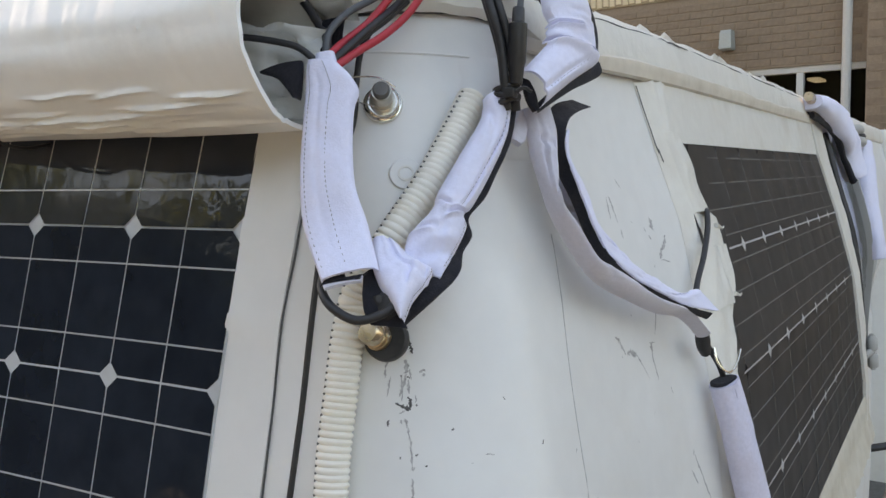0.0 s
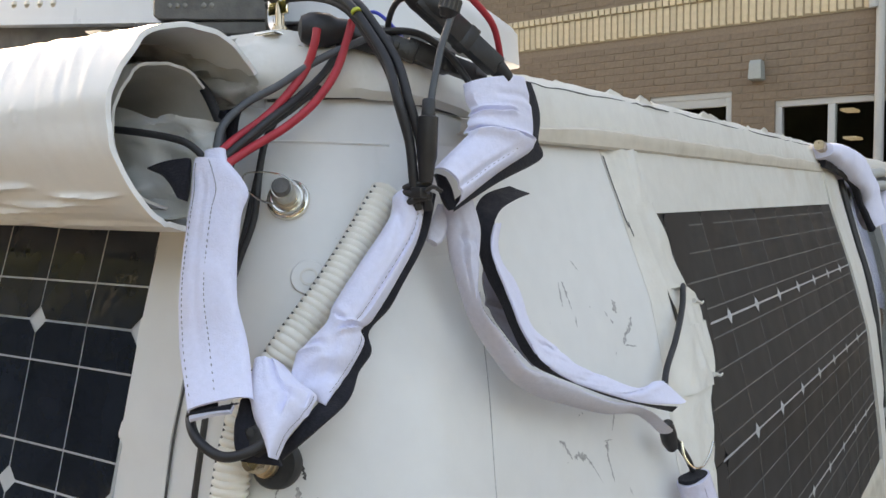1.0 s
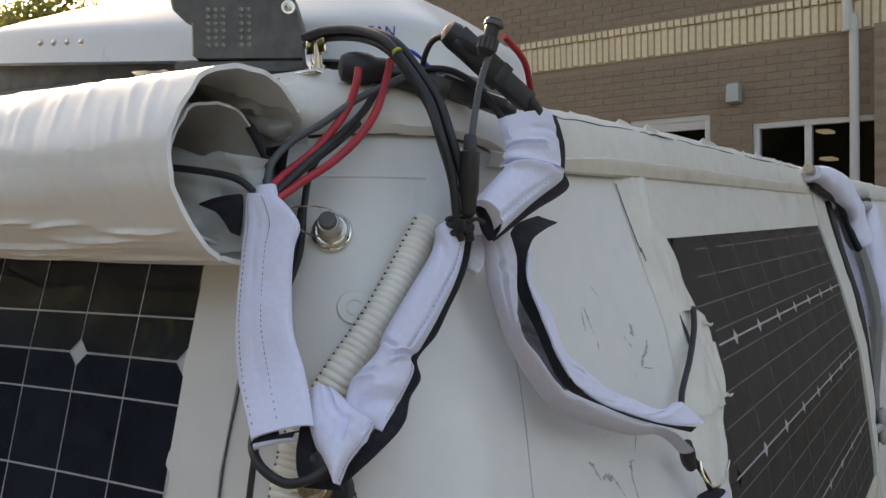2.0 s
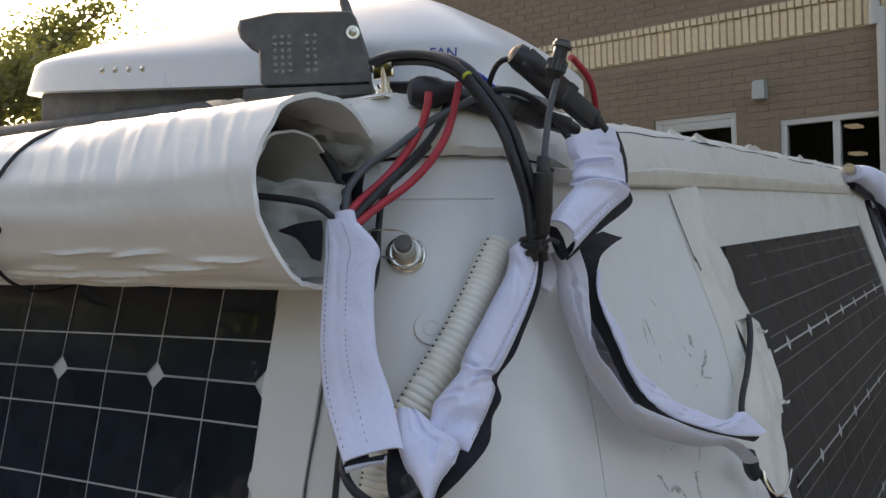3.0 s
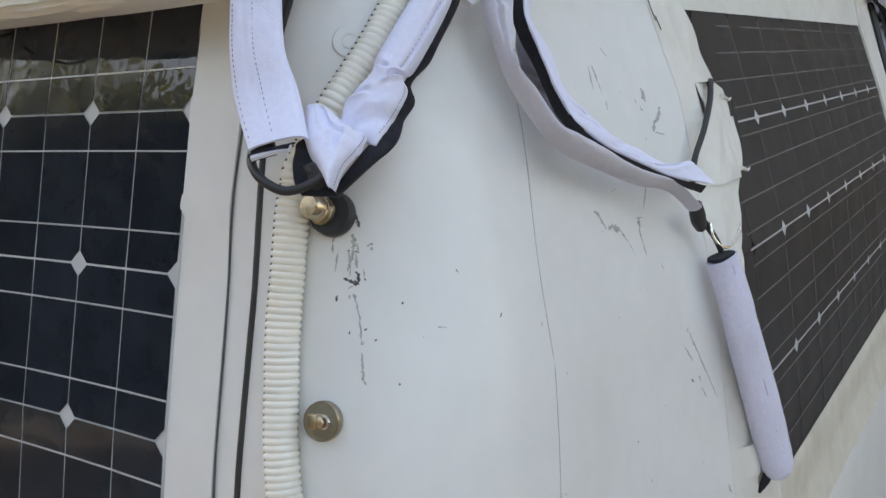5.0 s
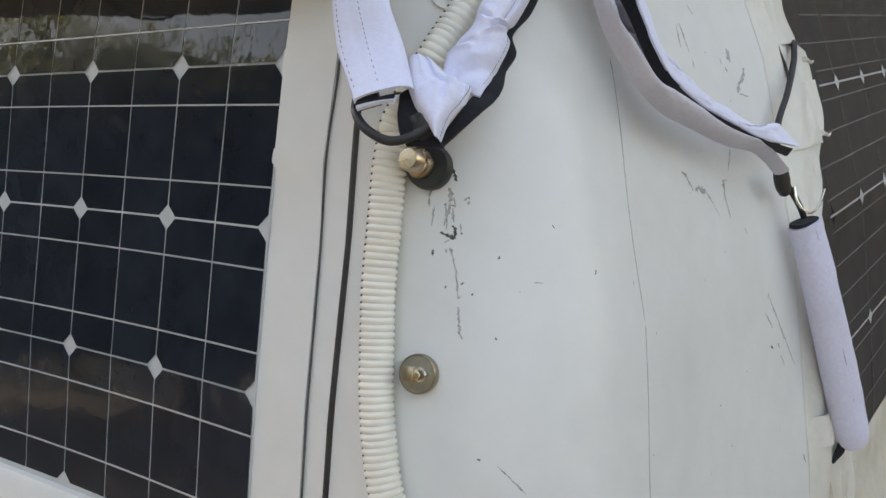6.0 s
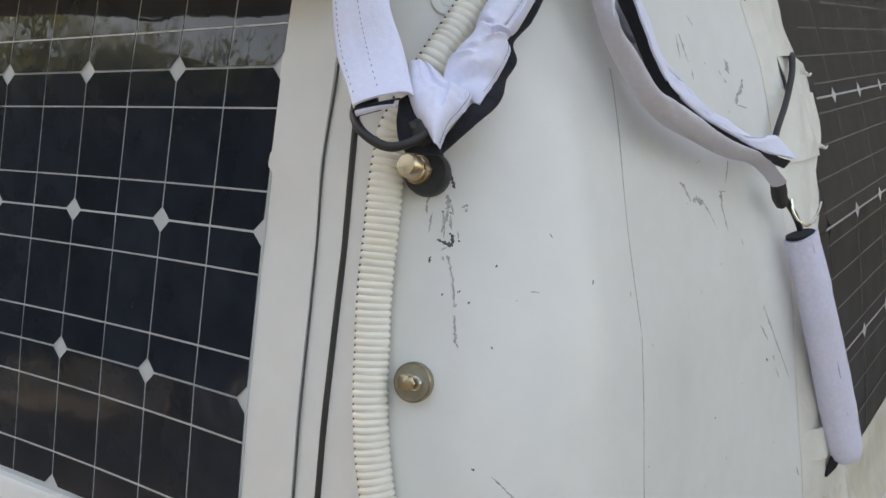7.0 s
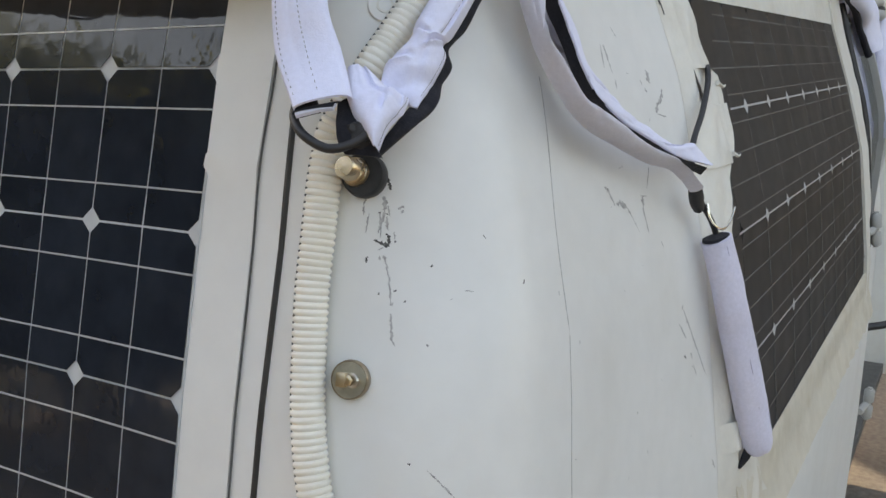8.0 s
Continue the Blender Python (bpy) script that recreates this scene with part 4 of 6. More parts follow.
part("edge_band", sheet(g3a, g3b, 0.002, 0.003, (), 0.001, 4.0), "black_fabric", sl, "black lining edge")
t3a = [(-0.239, 0.582, 1.858), (-0.236, 0.582, 1.850), (-0.233, 0.583, 1.840), (-0.230, 0.586, 1.834)]
t3b = [(-0.235, 0.590, 1.855), (-0.232, 0.592, 1.848), (-0.230, 0.593, 1.839), (-0.228, 0.594, 1.835)]
part("tail_fold", sheet(t3a, t3b, 0.003, 0.003, (), 0.001), "black_fabric", sl, "black folded tail")

sl = thing("cable_sleeve", "long curved lilac fabric cable sleeve hanging open", "cable sleeve", "fabric cable sleeves")
f4a = [(-0.250, 0.608, 1.838), (-0.245, 0.606, 1.817), (-0.239, 0.602, 1.799), (-0.231, 0.603, 1.774), (-0.225, 0.608, 1.754), (-0.218, 0.622, 1.732), (-0.213, 0.635, 1.716), (-0.208, 0.666, 1.698), (-0.202, 0.710, 1.682), (-0.197, 0.770, 1.663), (-0.193, 0.834, 1.649), (-0.185, 0.873, 1.624)]
f4b = [(-0.236, 0.624, 1.841), (-0.231, 0.626, 1.820), (-0.225, 0.614, 1.800), (-0.219, 0.603, 1.779), (-0.215, 0.602, 1.767), (-0.209, 0.618, 1.748), (-0.202, 0.635, 1.726), (-0.199, 0.657, 1.717), (-0.195, 0.695, 1.702), (-0.189, 0.747, 1.681), (-0.183, 0.818, 1.660), (-0.175, 0.862, 1.634)]
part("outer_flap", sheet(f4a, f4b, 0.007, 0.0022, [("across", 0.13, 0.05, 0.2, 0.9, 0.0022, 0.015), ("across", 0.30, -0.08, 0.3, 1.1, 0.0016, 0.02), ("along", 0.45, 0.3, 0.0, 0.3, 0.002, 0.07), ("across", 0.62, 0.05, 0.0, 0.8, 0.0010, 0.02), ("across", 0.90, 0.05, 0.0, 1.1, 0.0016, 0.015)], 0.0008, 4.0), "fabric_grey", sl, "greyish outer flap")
part("stitching", seam(f4a, f4b, 0.93, 0.007, 0.27, 0.5), "dirt", sl, "dark stitches")
# hollow under the open flap: its shade is part of the cloth colour
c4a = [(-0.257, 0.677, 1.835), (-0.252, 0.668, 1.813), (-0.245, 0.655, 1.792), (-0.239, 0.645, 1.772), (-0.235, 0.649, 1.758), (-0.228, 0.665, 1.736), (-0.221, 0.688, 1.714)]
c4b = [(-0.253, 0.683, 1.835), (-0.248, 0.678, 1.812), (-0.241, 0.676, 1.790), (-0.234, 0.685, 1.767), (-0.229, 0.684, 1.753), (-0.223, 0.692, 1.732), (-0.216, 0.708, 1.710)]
part("cavity", sheet(c4a, c4b, -0.002, 0.002, [("across", 0.62, 0.1, -0.1, 0.8, 0.003, 0.03), ("across", 0.35, -0.1, -0.1, 1.1, 0.002, 0.05)], 0.0015), "fabric_shaded", sl, "dark grey inner face with its shade in the colour")
g4a = [(-0.249, 0.700, 1.851), (-0.248, 0.664, 1.845), (-0.245, 0.644, 1.832), (-0.240, 0.638, 1.815), (-0.235, 0.635, 1.798), (-0.229, 0.640, 1.779), (-0.225, 0.647, 1.765), (-0.220, 0.650, 1.750), (-0.214, 0.660, 1.729), (-0.210, 0.678, 1.715), (-0.204, 0.723, 1.697), (-0.198, 0.779, 1.676), (-0.192, 0.850, 1.654), (-0.185, 0.903, 1.638)]
g4b = [(-0.236, 0.711, 1.845), (-0.234, 0.682, 1.840), (-0.233, 0.657, 1.832), (-0.229, 0.638, 1.817), (-0.224, 0.630, 1.801), (-0.219, 0.636, 1.785), (-0.215, 0.640, 1.770), (-0.210, 0.643, 1.756), (-0.204, 0.652, 1.737), (-0.200, 0.662, 1.723), (-0.194, 0.698, 1.705), (-0.189, 0.750, 1.685), (-0.183, 0.822, 1.663), (-0.176, 0.890, 1.647)]
part("lining", sheet(g4a, g4b, 0.0, 0.002, (), 0.001, 6.0), "black_fabric", sl, "black open lining")
i4a = [(-0.230, 0.644, 1.823), (-0.226, 0.633, 1.811), (-0.223, 0.630, 1.801), (-0.218, 0.634, 1.785), (-0.214, 0.639, 1.770), (-0.209, 0.641, 1.756), (-0.204, 0.651, 1.738), (-0.199, 0.661, 1.724), (-0.194, 0.696, 1.705), (-0.188, 0.748, 1.686), (-0.182, 0.819, 1.664), (-0.175, 0.892, 1.649)]
i4b = [(-0.239, 0.669, 1.822), (-0.235, 0.658, 1.809), (-0.231, 0.656, 1.796), (-0.226, 0.666, 1.782), (-0.221, 0.670, 1.766), (-0.215, 0.673, 1.747), (-0.210, 0.703, 1.728), (-0.204, 0.727, 1.711), (-0.199, 0.775, 1.693), (-0.193, 0.835, 1.673), (-0.190, 0.887, 1.670), (-0.181, 0.925, 1.645)]
part("inner_flap", sheet(i4a, i4b, 0.003, 0.002, [("across", 0.55, 0.05, 0.2, 1.1, 0.002, 0.015), ("across", 0.72, -0.05, 0.1, 1.1, 0.0015, 0.015), ("across", 0.86, 0.04, 0.1, 1.1, 0.002, 0.012)], 0.001, 7.0), "fabric", sl, "lilac inner flap")

sl = thing("cable_sleeve", "narrow lilac fabric tube hanging from a hook", "cable sleeve", "fabric cable sleeves")
p5 = [(-0.175, 0.936, 1.567), (-0.166, 0.947, 1.525), (-0.159, 0.958, 1.483), (-0.149, 0.984, 1.413), (-0.142, 1.003, 1.36), (-0.136, 1.018, 1.316), (-0.137, 1.022, 1.305)]
w5 = [0.036, 0.038, 0.040, 0.044, 0.045, 0.041, 0.030]
part("cover", ribbon(bmesh.new(), p5, w5, 0.026, 0.0012, 40, seed=8.0, square=0.9, fold=0.002), "fabric_lilac", sl)
for across in (0.06, -0.72):
    part("seam", welt(p5, w5, across, 0.0255), "seam", sl, "raised seam")
part("opening", ribbon(bmesh.new(), [(-0.1755, 0.9355, 1.5695), (-0.175, 0.936, 1.566)], [0.031, 0.032], 0.02, 0.0), "black_fabric", sl, "black open mouth")
part("tail", ribbon(bmesh.new(), [(-0.14, 1.012, 1.32), (-0.144, 1.004, 1.30), (-0.15, 0.998, 1.285)], [0.012, 0.014, 0.003], 0.004, 0.001), "black_fabric", sl)

# ---- corrugated hose ----
hose = thing("corrugated_hose", "ivory corrugated split conduit along the van corner", "hose")
hp = [(-0.2790, 0.5830, 1.8460), (-0.2800, 0.5740, 1.8360), (-0.2820, 0.5590, 1.8170), (-0.2840, 0.5440, 1.7990), (-0.2870, 0.5300, 1.7820), (-0.2930, 0.5160, 1.7640), (-0.2990, 0.5030, 1.7470), (-0.3160, 0.4860, 1.7100), (-0.3180, 0.4820, 1.6970), (-0.3190, 0.4760, 1.6790), (-0.3190, 0.4670, 1.6420), (-0.3180, 0.4570, 1.6060), (-0.3150, 0.4480, 1.5700), (-0.3100, 0.4380, 1.5340), (-0.3030, 0.4300, 1.4990), (-0.2940, 0.4240, 1.4710), (-0.2810, 0.4200, 1.4450)]
hc = curve_points(hp, 30)
arc = [0.0]
for a, b_ in zip(hc, hc[1:]):
    arc.append(arc[-1] + float(np.linalg.norm(b_ - a)))
PITCH, HR = 0.0047, 0.0120
steps = int(arc[-1] / PITCH * 6)
fine = [Vector([float(np.interp(arc[-1] * i / steps, arc, [q[k] for q in hc])) for k in range(3)]) for i in range(steps + 1)]
RIB = (0.0, 0.55, 1.0, 1.0, 0.95, 0.45)
part("conduit", tube(bmesh.new(), fine, HR, 0, 18, radius=lambda i, n: HR - 0.0016 * (1 - RIB[i % 6])), "hose", hose)
bm = bmesh.new()
for i in range(6, len(fine) - 6, 6):
    t = (fine[i + 3] - fine[i - 3]).normalized()
    n = outward(fine[i])
    n = (n - t * n.dot(t)).normalized()
    b = t.cross(n)
    d = (b * 0.93 + n * 0.36) if b.x < 0 else (-b * 0.93 + n * 0.36)
    o = fine[i] + d * (HR - 0.0012)
    lathe(bm, [(0.0, -0.0014), (0.0008, -0.001), (0.0008, 0.0012), (0.0, 0.0013)], o, d, 6)
part("hose_slit", bm, "dirt", hose, "dark notches along the split")["kind"] = "stuff"


# ---- magnets and bolts ----
def mount(name, label, base, prof_base, mat_base, prof_bolt, mat_bolt, sides_bolt=24, tilt=Vector((0, 0, 0))):
    b = on_skin(base)
    n = (outward(b) + tilt).normalized()
    m = thing(name, label, "magnet mount")
    part("disc", lathe(bmesh.new(), prof_base, b, outward(b), 32), mat_base, m)
    part("bolt", lathe(bmesh.new(), prof_bolt, b, n, sides_bolt), mat_bolt, m)
    return m, b, n


m, b, n = mount("eye_bolt", "steel bolt with washers and wire ring on the van", (-0.3295, 0.5385, 1.841),
                [(0.0, 0), (0.0145, 0), (0.0148, 0.002), (0.014, 0.004), (0.0125, 0.0045), (0.0115, 0.006), (0.011, 0.0075), (0.0, 0.0076)], "chrome",
                [(0.0, 0.006), (0.0098, 0.007), (0.0095, 0.010), (0.0085, 0.0105), (0.0085, 0.013), (0.0078, 0.0135), (0.0078, 0.022), (0.007, 0.0235), (0.0, 0.0238)], "steel")
part("stud_end", lathe(bmesh.new(), [(0.0, 0.020), (0.0062, 0.0205), (0.0062, 0.0275), (0.0052, 0.0288), (0.0, 0.029)], b, n, 14), "dusty", m)
o = b + n * 0.02
part("wire_ring", tube(bmesh.new(), [o + Vector((0.012, 0, 0.004)), o + Vector((0.004, -0.006, 0.010)), o + Vector((-0.012, -0.010, 0.012)), o + Vector((-0.024, -0.012, 0.010)),
                                     o + Vector((-0.022, -0.012, 0.002)), o + Vector((-0.012, -0.01, -0.006)), o + Vector((-0.002, -0.006, -0.009))], 0.0006, 6, 6), "chrome", m)
m, b, n = mount("magnet_mount", "black rubber pot magnet with a brass bolt", (-0.299, 0.495, 1.677),
                [(0.0, 0), (0.0150, 0), (0.0154, 0.002), (0.0150, 0.009), (0.0135, 0.0115), (0.0, 0.012)], "rubber",
                [(0.0, 0.0118), (0.0098, 0.012), (0.0098, 0.0145), (0.0085, 0.015), (0.0085, 0.018), (0.0078, 0.0185), (0.0078, 0.026), (0.0068, 0.028), (0.0, 0.0282)], "brass",
                tilt=Vector((-0.35, 0, 0.05)))
m, b, n = mount("magnet_mount", "worn round steel magnet with a broken hook", (-0.2845, 0.450, 1.547),
                [(0.0, 0), (0.0126, 0), (0.0130, 0.0012), (0.0130, 0.006), (0.0120, 0.0072), (0.0, 0.0073)], "steel",
                [(0.0, 0.007), (0.0042, 0.0072), (0.0040, 0.011), (0.003, 0.0115), (0.0, 0.0112)], "brass", 6)
q = Matrix.Translation(b) @ n.to_track_quat("Z", "Y").to_matrix().to_4x4()
bx = box(bmesh.new(), -0.0075, -0.0005, -0.0048, 0.0048, 0.007, 0.0125, 0.0012)
bmesh.ops.transform(bx, matrix=q, verts=bx.verts[:])
part("hook_stub", bx, "brass", m, "worn brass hook stub")
bx = tube(bmesh.new(), [(0.0028 + 0.0042 * math.cos(a), 0.0036 * math.sin(a), 0.0088 + 0.0012 * math.cos(a)) for a in (2 * math.pi * k / 12 for k in range(13))], 0.0013, 3, 8)
bmesh.ops.transform(bx, matrix=q, verts=bx.verts[:])
part("hook_eye", bx, "steel", m, "rusty eye of the broken hook")
# dark disc in place of the shade seen through the eye
part("hook_hole", lathe(bmesh.new(), [(0.0, 0.0074), (0.0028, 0.0075), (0.0, 0.0077)], b, n, 12), "dirt", m)
part("rust_rim", lathe(bmesh.new(), [(0.0118, 0.0070), (0.0124, 0.0076), (0.0130, 0.0070), (0.0133, 0.0040), (0.0130, 0.0012)], b, n, 32), "rust", m, "brown tarnished rim")
m, b, n = mount("washer", "white round plastic washer stuck on the van", (-0.3088, 0.5355, 1.790),
                [(0.0, 0), (0.0120, 0), (0.0122, 0.001), (0.0115, 0.0022), (0.0, 0.0024)], "paint",
                [(0.0, 0.002), (0.006, 0.0022), (0.006, 0.003), (0.0045, 0.003), (0.0045, 0.0022), (0.0, 0.0023)], "vinyl")


# ---- cables ----
def cable(name, label, pts, r, mat, per=8):
    return tagged(part(name, tube(bmesh.new(), pts, r * 0.8, per), mat), label, "cable", "cables at the van corner")


c1 = [(-0.378, 0.569, 1.988), (-0.357, 0.571, 1.991), (-0.324, 0.568, 1.986), (-0.297, 0.562, 1.974), (-0.279, 0.561, 1.955), (-0.261, 0.56, 1.93), (-0.249, 0.555, 1.905), (-0.243, 0.559, 1.878), (-0.241, 0.561, 1.850), (-0.242, 0.566, 1.835)]
for dx, dy, dz, r in ((0, 0, 0, 0.0040), (0.0042, 0.006, -0.0004, 0.0040), (-0.0034, 0.006, -0.0044, 0.0036)):
    cable("cable", "thick black cable arching down to the clamp", [(x + dx, y + dy, z + dz) for x, y, z in c1], r, "rubber")
cable("cable", "black cable hanging from the round plug", [(-0.2315, 0.592, 1.962), (-0.234, 0.583, 1.94), (-0.234, 0.574, 1.916), (-0.233, 0.567, 1.896)], 0.0030, "grey_cable")
cable("cable", "red cable looping off the plug", [(-0.231, 0.612, 1.977), (-0.230, 0.618, 1.975), (-0.229, 0.642, 1.962), (-0.234, 0.662, 1.940), (-0.236, 0.668, 1.93)], 0.0030, "red")
cable("cable", "thin black cable loop behind the plug", [(-0.262, 0.606, 1.979), (-0.284, 0.606, 1.981), (-0.297, 0.61, 1.967), (-0.30, 0.619, 1.955)], 0.0028, "rubber")
cable("cable", "black cable lying across the plugs", [(-0.325, 0.60, 1.958), (-0.301, 0.607, 1.961), (-0.281, 0.624, 1.960), (-0.265, 0.638, 1.946), (-0.252, 0.647, 1.925), (-0.242, 0.645, 1.91)], 0.0033, "rubber")
cable("cable", "faded red battery cable", [(-0.314, 0.553, 1.956), (-0.315, 0.551, 1.945), (-0.320, 0.548, 1.929), (-0.325, 0.537, 1.913), (-0.331, 0.521, 1.896), (-0.337, 0.502, 1.882), (-0.338, 0.488, 1.872)], 0.0036, "red")
cable("cable", "faded red battery cable", [(-0.304, 0.578, 1.964), (-0.304, 0.571, 1.948), (-0.305, 0.560, 1.926), (-0.311, 0.546, 1.906), (-0.318, 0.526, 1.889), (-0.328, 0.505, 1.875), (-0.332, 0.483, 1.862)], 0.0036, "red")
cable("cable", "grey cable crossing the red cables", [(-0.292, 0.588, 1.955), (-0.315, 0.556, 1.936), (-0.329, 0.531, 1.917), (-0.338, 0.510, 1.904), (-0.343, 0.495, 1.889), (-0.341, 0.488, 1.874), (-0.338, 0.486, 1.862)], 0.0034, "grey_cable")
cable("cable", "black cable beside the red cables", [(-0.32, 0.594, 1.965), (-0.319, 0.57, 1.933), (-0.322, 0.544, 1.911), (-0.327, 0.516, 1.891), (-0.334, 0.487, 1.868)], 0.0034, "rubber")
cable("cable", "black cable beside the red cables", [(-0.323, 0.6, 1.96), (-0.324, 0.576, 1.928), (-0.33, 0.55, 1.906), (-0.336, 0.52, 1.886), (-0.337, 0.49, 1.866)], 0.0030, "rubber")
cable("cable", "black cable coming out of the rolled tarp", [(-0.42, 0.455, 1.889), (-0.393, 0.461, 1.886), (-0.37, 0.471, 1.882), (-0.355, 0.477, 1.877), (-0.342, 0.481, 1.866)], 0.0030, "rubber")
cable("cable", "black cable coming out of the rolled tarp", [(-0.42, 0.52, 1.935), (-0.385, 0.514, 1.92), (-0.362, 0.507, 1.898), (-0.347, 0.497, 1.884), (-0.338, 0.486, 1.866)], 0.0042, "rubber")
cable("cable", "black cable behind the bolt", [(-0.322, 0.545, 1.912), (-0.334, 0.538, 1.900), (-0.345, 0.535, 1.883), (-0.345, 0.528, 1.861), (-0.343, 0.520, 1.829), (-0.348, 0.51, 1.80), (-0.356, 0.50, 1.76), (-0.357, 0.492, 1.72)], 0.0030, "rubber")
cable("cable", "blue wire among the plugs", [(-0.318, 0.606, 1.975), (-0.309, 0.612, 1.976), (-0.298, 0.618, 1.965), (-0.29, 0.624, 1.952)], 0.0017, "blue")
cable("cable", "thick black cable loop under the hanging sleeve", [(-0.308, 0.438, 1.728), (-0.301, 0.428, 1.719), (-0.290, 0.424, 1.710), (-0.275, 0.427, 1.703), (-0.262, 0.435, 1.706), (-0.255, 0.444, 1.713)], 0.0036, "rubber")
cable("cord", "short black cord held under the vinyl flap", [on_side(1.072, 1.733, 0.005), on_side(1.062, 1.741, 0.011), on_side(1.0495, 1.7405, 0.015), on_side(1.030, 1.722, 0.016), on_side(0.995, 1.693, 0.014), on_side(0.958, 1.666, 0.012), on_side(0.935, 1.645, 0.014)], 0.0042, "rubber")
cable("cable", "black cable down to the hanging tube", [(-0.19, 0.905, 1.62), (-0.188, 0.922, 1.605), (-0.182, 0.936, 1.587), (-0.178, 0.945, 1.570), (-0.176, 0.944, 1.555)], 0.0040, "rubber")
tagged(part("yellow_tag", lathe(bmesh.new(), [(0.0034, -0.0011), (0.0037, 0), (0.0034, 0.0011)], (-0.286, 0.560, 1.965), (0.55, -0.05, -0.75), 14), "yellow"), "small yellow tag ring on a cable", "cable tag")

# cable tie bundle where the sleeves meet
tie = thing("cable_clamp", "black cable tie bundle above the crumpled sleeve", "cable clamp")
for tz, tr, tl in ((1.850, 0.0066, 0.25), (1.845, 0.0070, -0.15), (1.840, 0.0068, 0.4)):
    ring = [(-0.243 + tr * 1.25 * math.cos(a_), 0.567 + tr * math.sin(a_), tz + tl * tr * math.cos(a_)) for a_ in (2 * math.pi * k / 12 for k in range(13))]
    part("band", tube(bmesh.new(), ring, 0.0022, 3, 8), "rubber", tie)
part("loose_end", tube(bmesh.new(), [(-0.232, 0.560, 1.846), (-0.227, 0.562, 1.849), (-0.223, 0.566, 1.846)], 0.0014, 4, 6), "plastic", tie)
part("tie_head", box(bmesh.new(), -0.240, -0.232, 0.555, 0.563, 1.842, 1.849, 0.001), "plastic", tie)
lump = thing("tape_lump", "black taped cable end under the crumpled sleeve", "cable end")
part("tape", ribbon(bmesh.new(), [(-0.266, 0.455, 1.717), (-0.264, 0.447, 1.710), (-0.265, 0.446, 1.702)], [0.015, 0.021, 0.013], 0.014, 0.0045, 110), "rubber", lump)
lfa = [(-0.287, 0.452, 1.727), (-0.279, 0.440, 1.717), (-0.275, 0.436, 1.707), (-0.270, 0.436, 1.699)]
lfb = [(-0.282, 0.460, 1.731), (-0.267, 0.448, 1.719), (-0.257, 0.446, 1.708), (-0.250, 0.446, 1.697)]
part("loose_fabric", sheet(lfa, lfb, 0.002, 0.003, (), 0.001), "black_fabric", lump)
clip = thing("cable_hook", "bent wire hook and black clip above the tube", "hook")
part("clip", ribbon(bmesh.new(), [(-0.19, 0.898, 1.627), (-0.189, 0.905, 1.612), (-0.188, 0.912, 1.600)], [0.014, 0.018, 0.010], 0.010, 0.001), "rubber", clip)
part("wire", tube(bmesh.new(), [(-0.182, 0.92, 1.606), (-0.178, 0.918, 1.592), (-0.172, 0.925, 1.581), (-0.168, 0.94, 1.578), (-0.166, 0.956, 1.585), (-0.165, 0.967, 1.597)], 0.0013, 6, 8), "chrome", clip)


# ---- plugs ----
def barrel(bm, a, b, prof, sides=16):
    a, b = Vector(a), Vector(b)
    d = b - a
    return lathe(bm, [(r, f * d.length) for f, r in prof], a, d, sides)


def flat_plug(name, label, a, b, w, h):
    t = thing(name, label, "plug", "plugs at the van corner")
    a, b = Vector(a), Vector(b)
    d = (b - a)
    L = d.length
    q = Matrix.Translation(a) @ d.to_track_quat("Z", "Y").to_matrix().to_4x4()

    def piece(nm, x0, x1, y0, y1, z0, z1, bev, mt="plastic"):
        bm = box(bmesh.new(), x0, x1, y0, y1, z0, z1, bev)
        bmesh.ops.transform(bm, matrix=q, verts=bm.verts[:])
        return part(nm, bm, mt, t)

    piece("shell", -w, w, -h, h, 0.0, L * 0.52, 0.0025)
    piece("socket", -w * 0.8, w * 0.8, -h * 0.85, h * 0.85, L * 0.5, L * 0.86, 0.0018)
    piece("collar", -w * 1.05, w * 1.05, -h * 1.05, h * 1.05, L * 0.46, L * 0.56, 0.0015)
    piece("latch", w * 0.5, w * 1.12, -h * 0.4, h * 0.4, L * 0.3, L * 0.75, 0.001)
    part("boot", barrel(bmesh.new(), a + d * 0.84, b, ((0, h * 0.85), (0.5, h * 0.7), (1, h * 0.5))), "rubber", t)
    return t


flat_plug("plug", "black rectangular solar cable plug pointing into the sleeve", (-0.266, 0.604, 1.981), (-0.229, 0.664, 1.928), 0.0075, 0.0085)
t = thing("plug", "black ribbed round cable plug with a threaded ring", "plug", "plugs at the van corner")
part("body", barrel(bmesh.new(), (-0.2275, 0.594, 1.986), (-0.2345, 0.590, 1.960), ((0, 0.0035), (0.02, 0.0052), (0.12, 0.0062), (0.2, 0.0062), (0.22, 0.005), (0.5, 0.005), (0.52, 0.0066), (0.82, 0.007), (0.86, 0.0058), (1.0, 0.0045))), "plastic", t)
bm = bmesh.new()
for k in range(14):
    a = 2 * math.pi * k / 14
    ax = (Vector((-0.2345, 0.590, 1.960)) - Vector((-0.2275, 0.594, 1.986)))
    qq = ax.to_track_quat("Z", "Y")
    c = Vector((-0.2275, 0.594, 1.986)) + ax * 0.54 + qq @ Vector((0.0069 * math.cos(a), 0.0069 * math.sin(a), 0))
    tube(bm, [c, c + ax * 0.26], 0.0007, 1, 5)
part("grip_ribs", bm, "dusty", t)
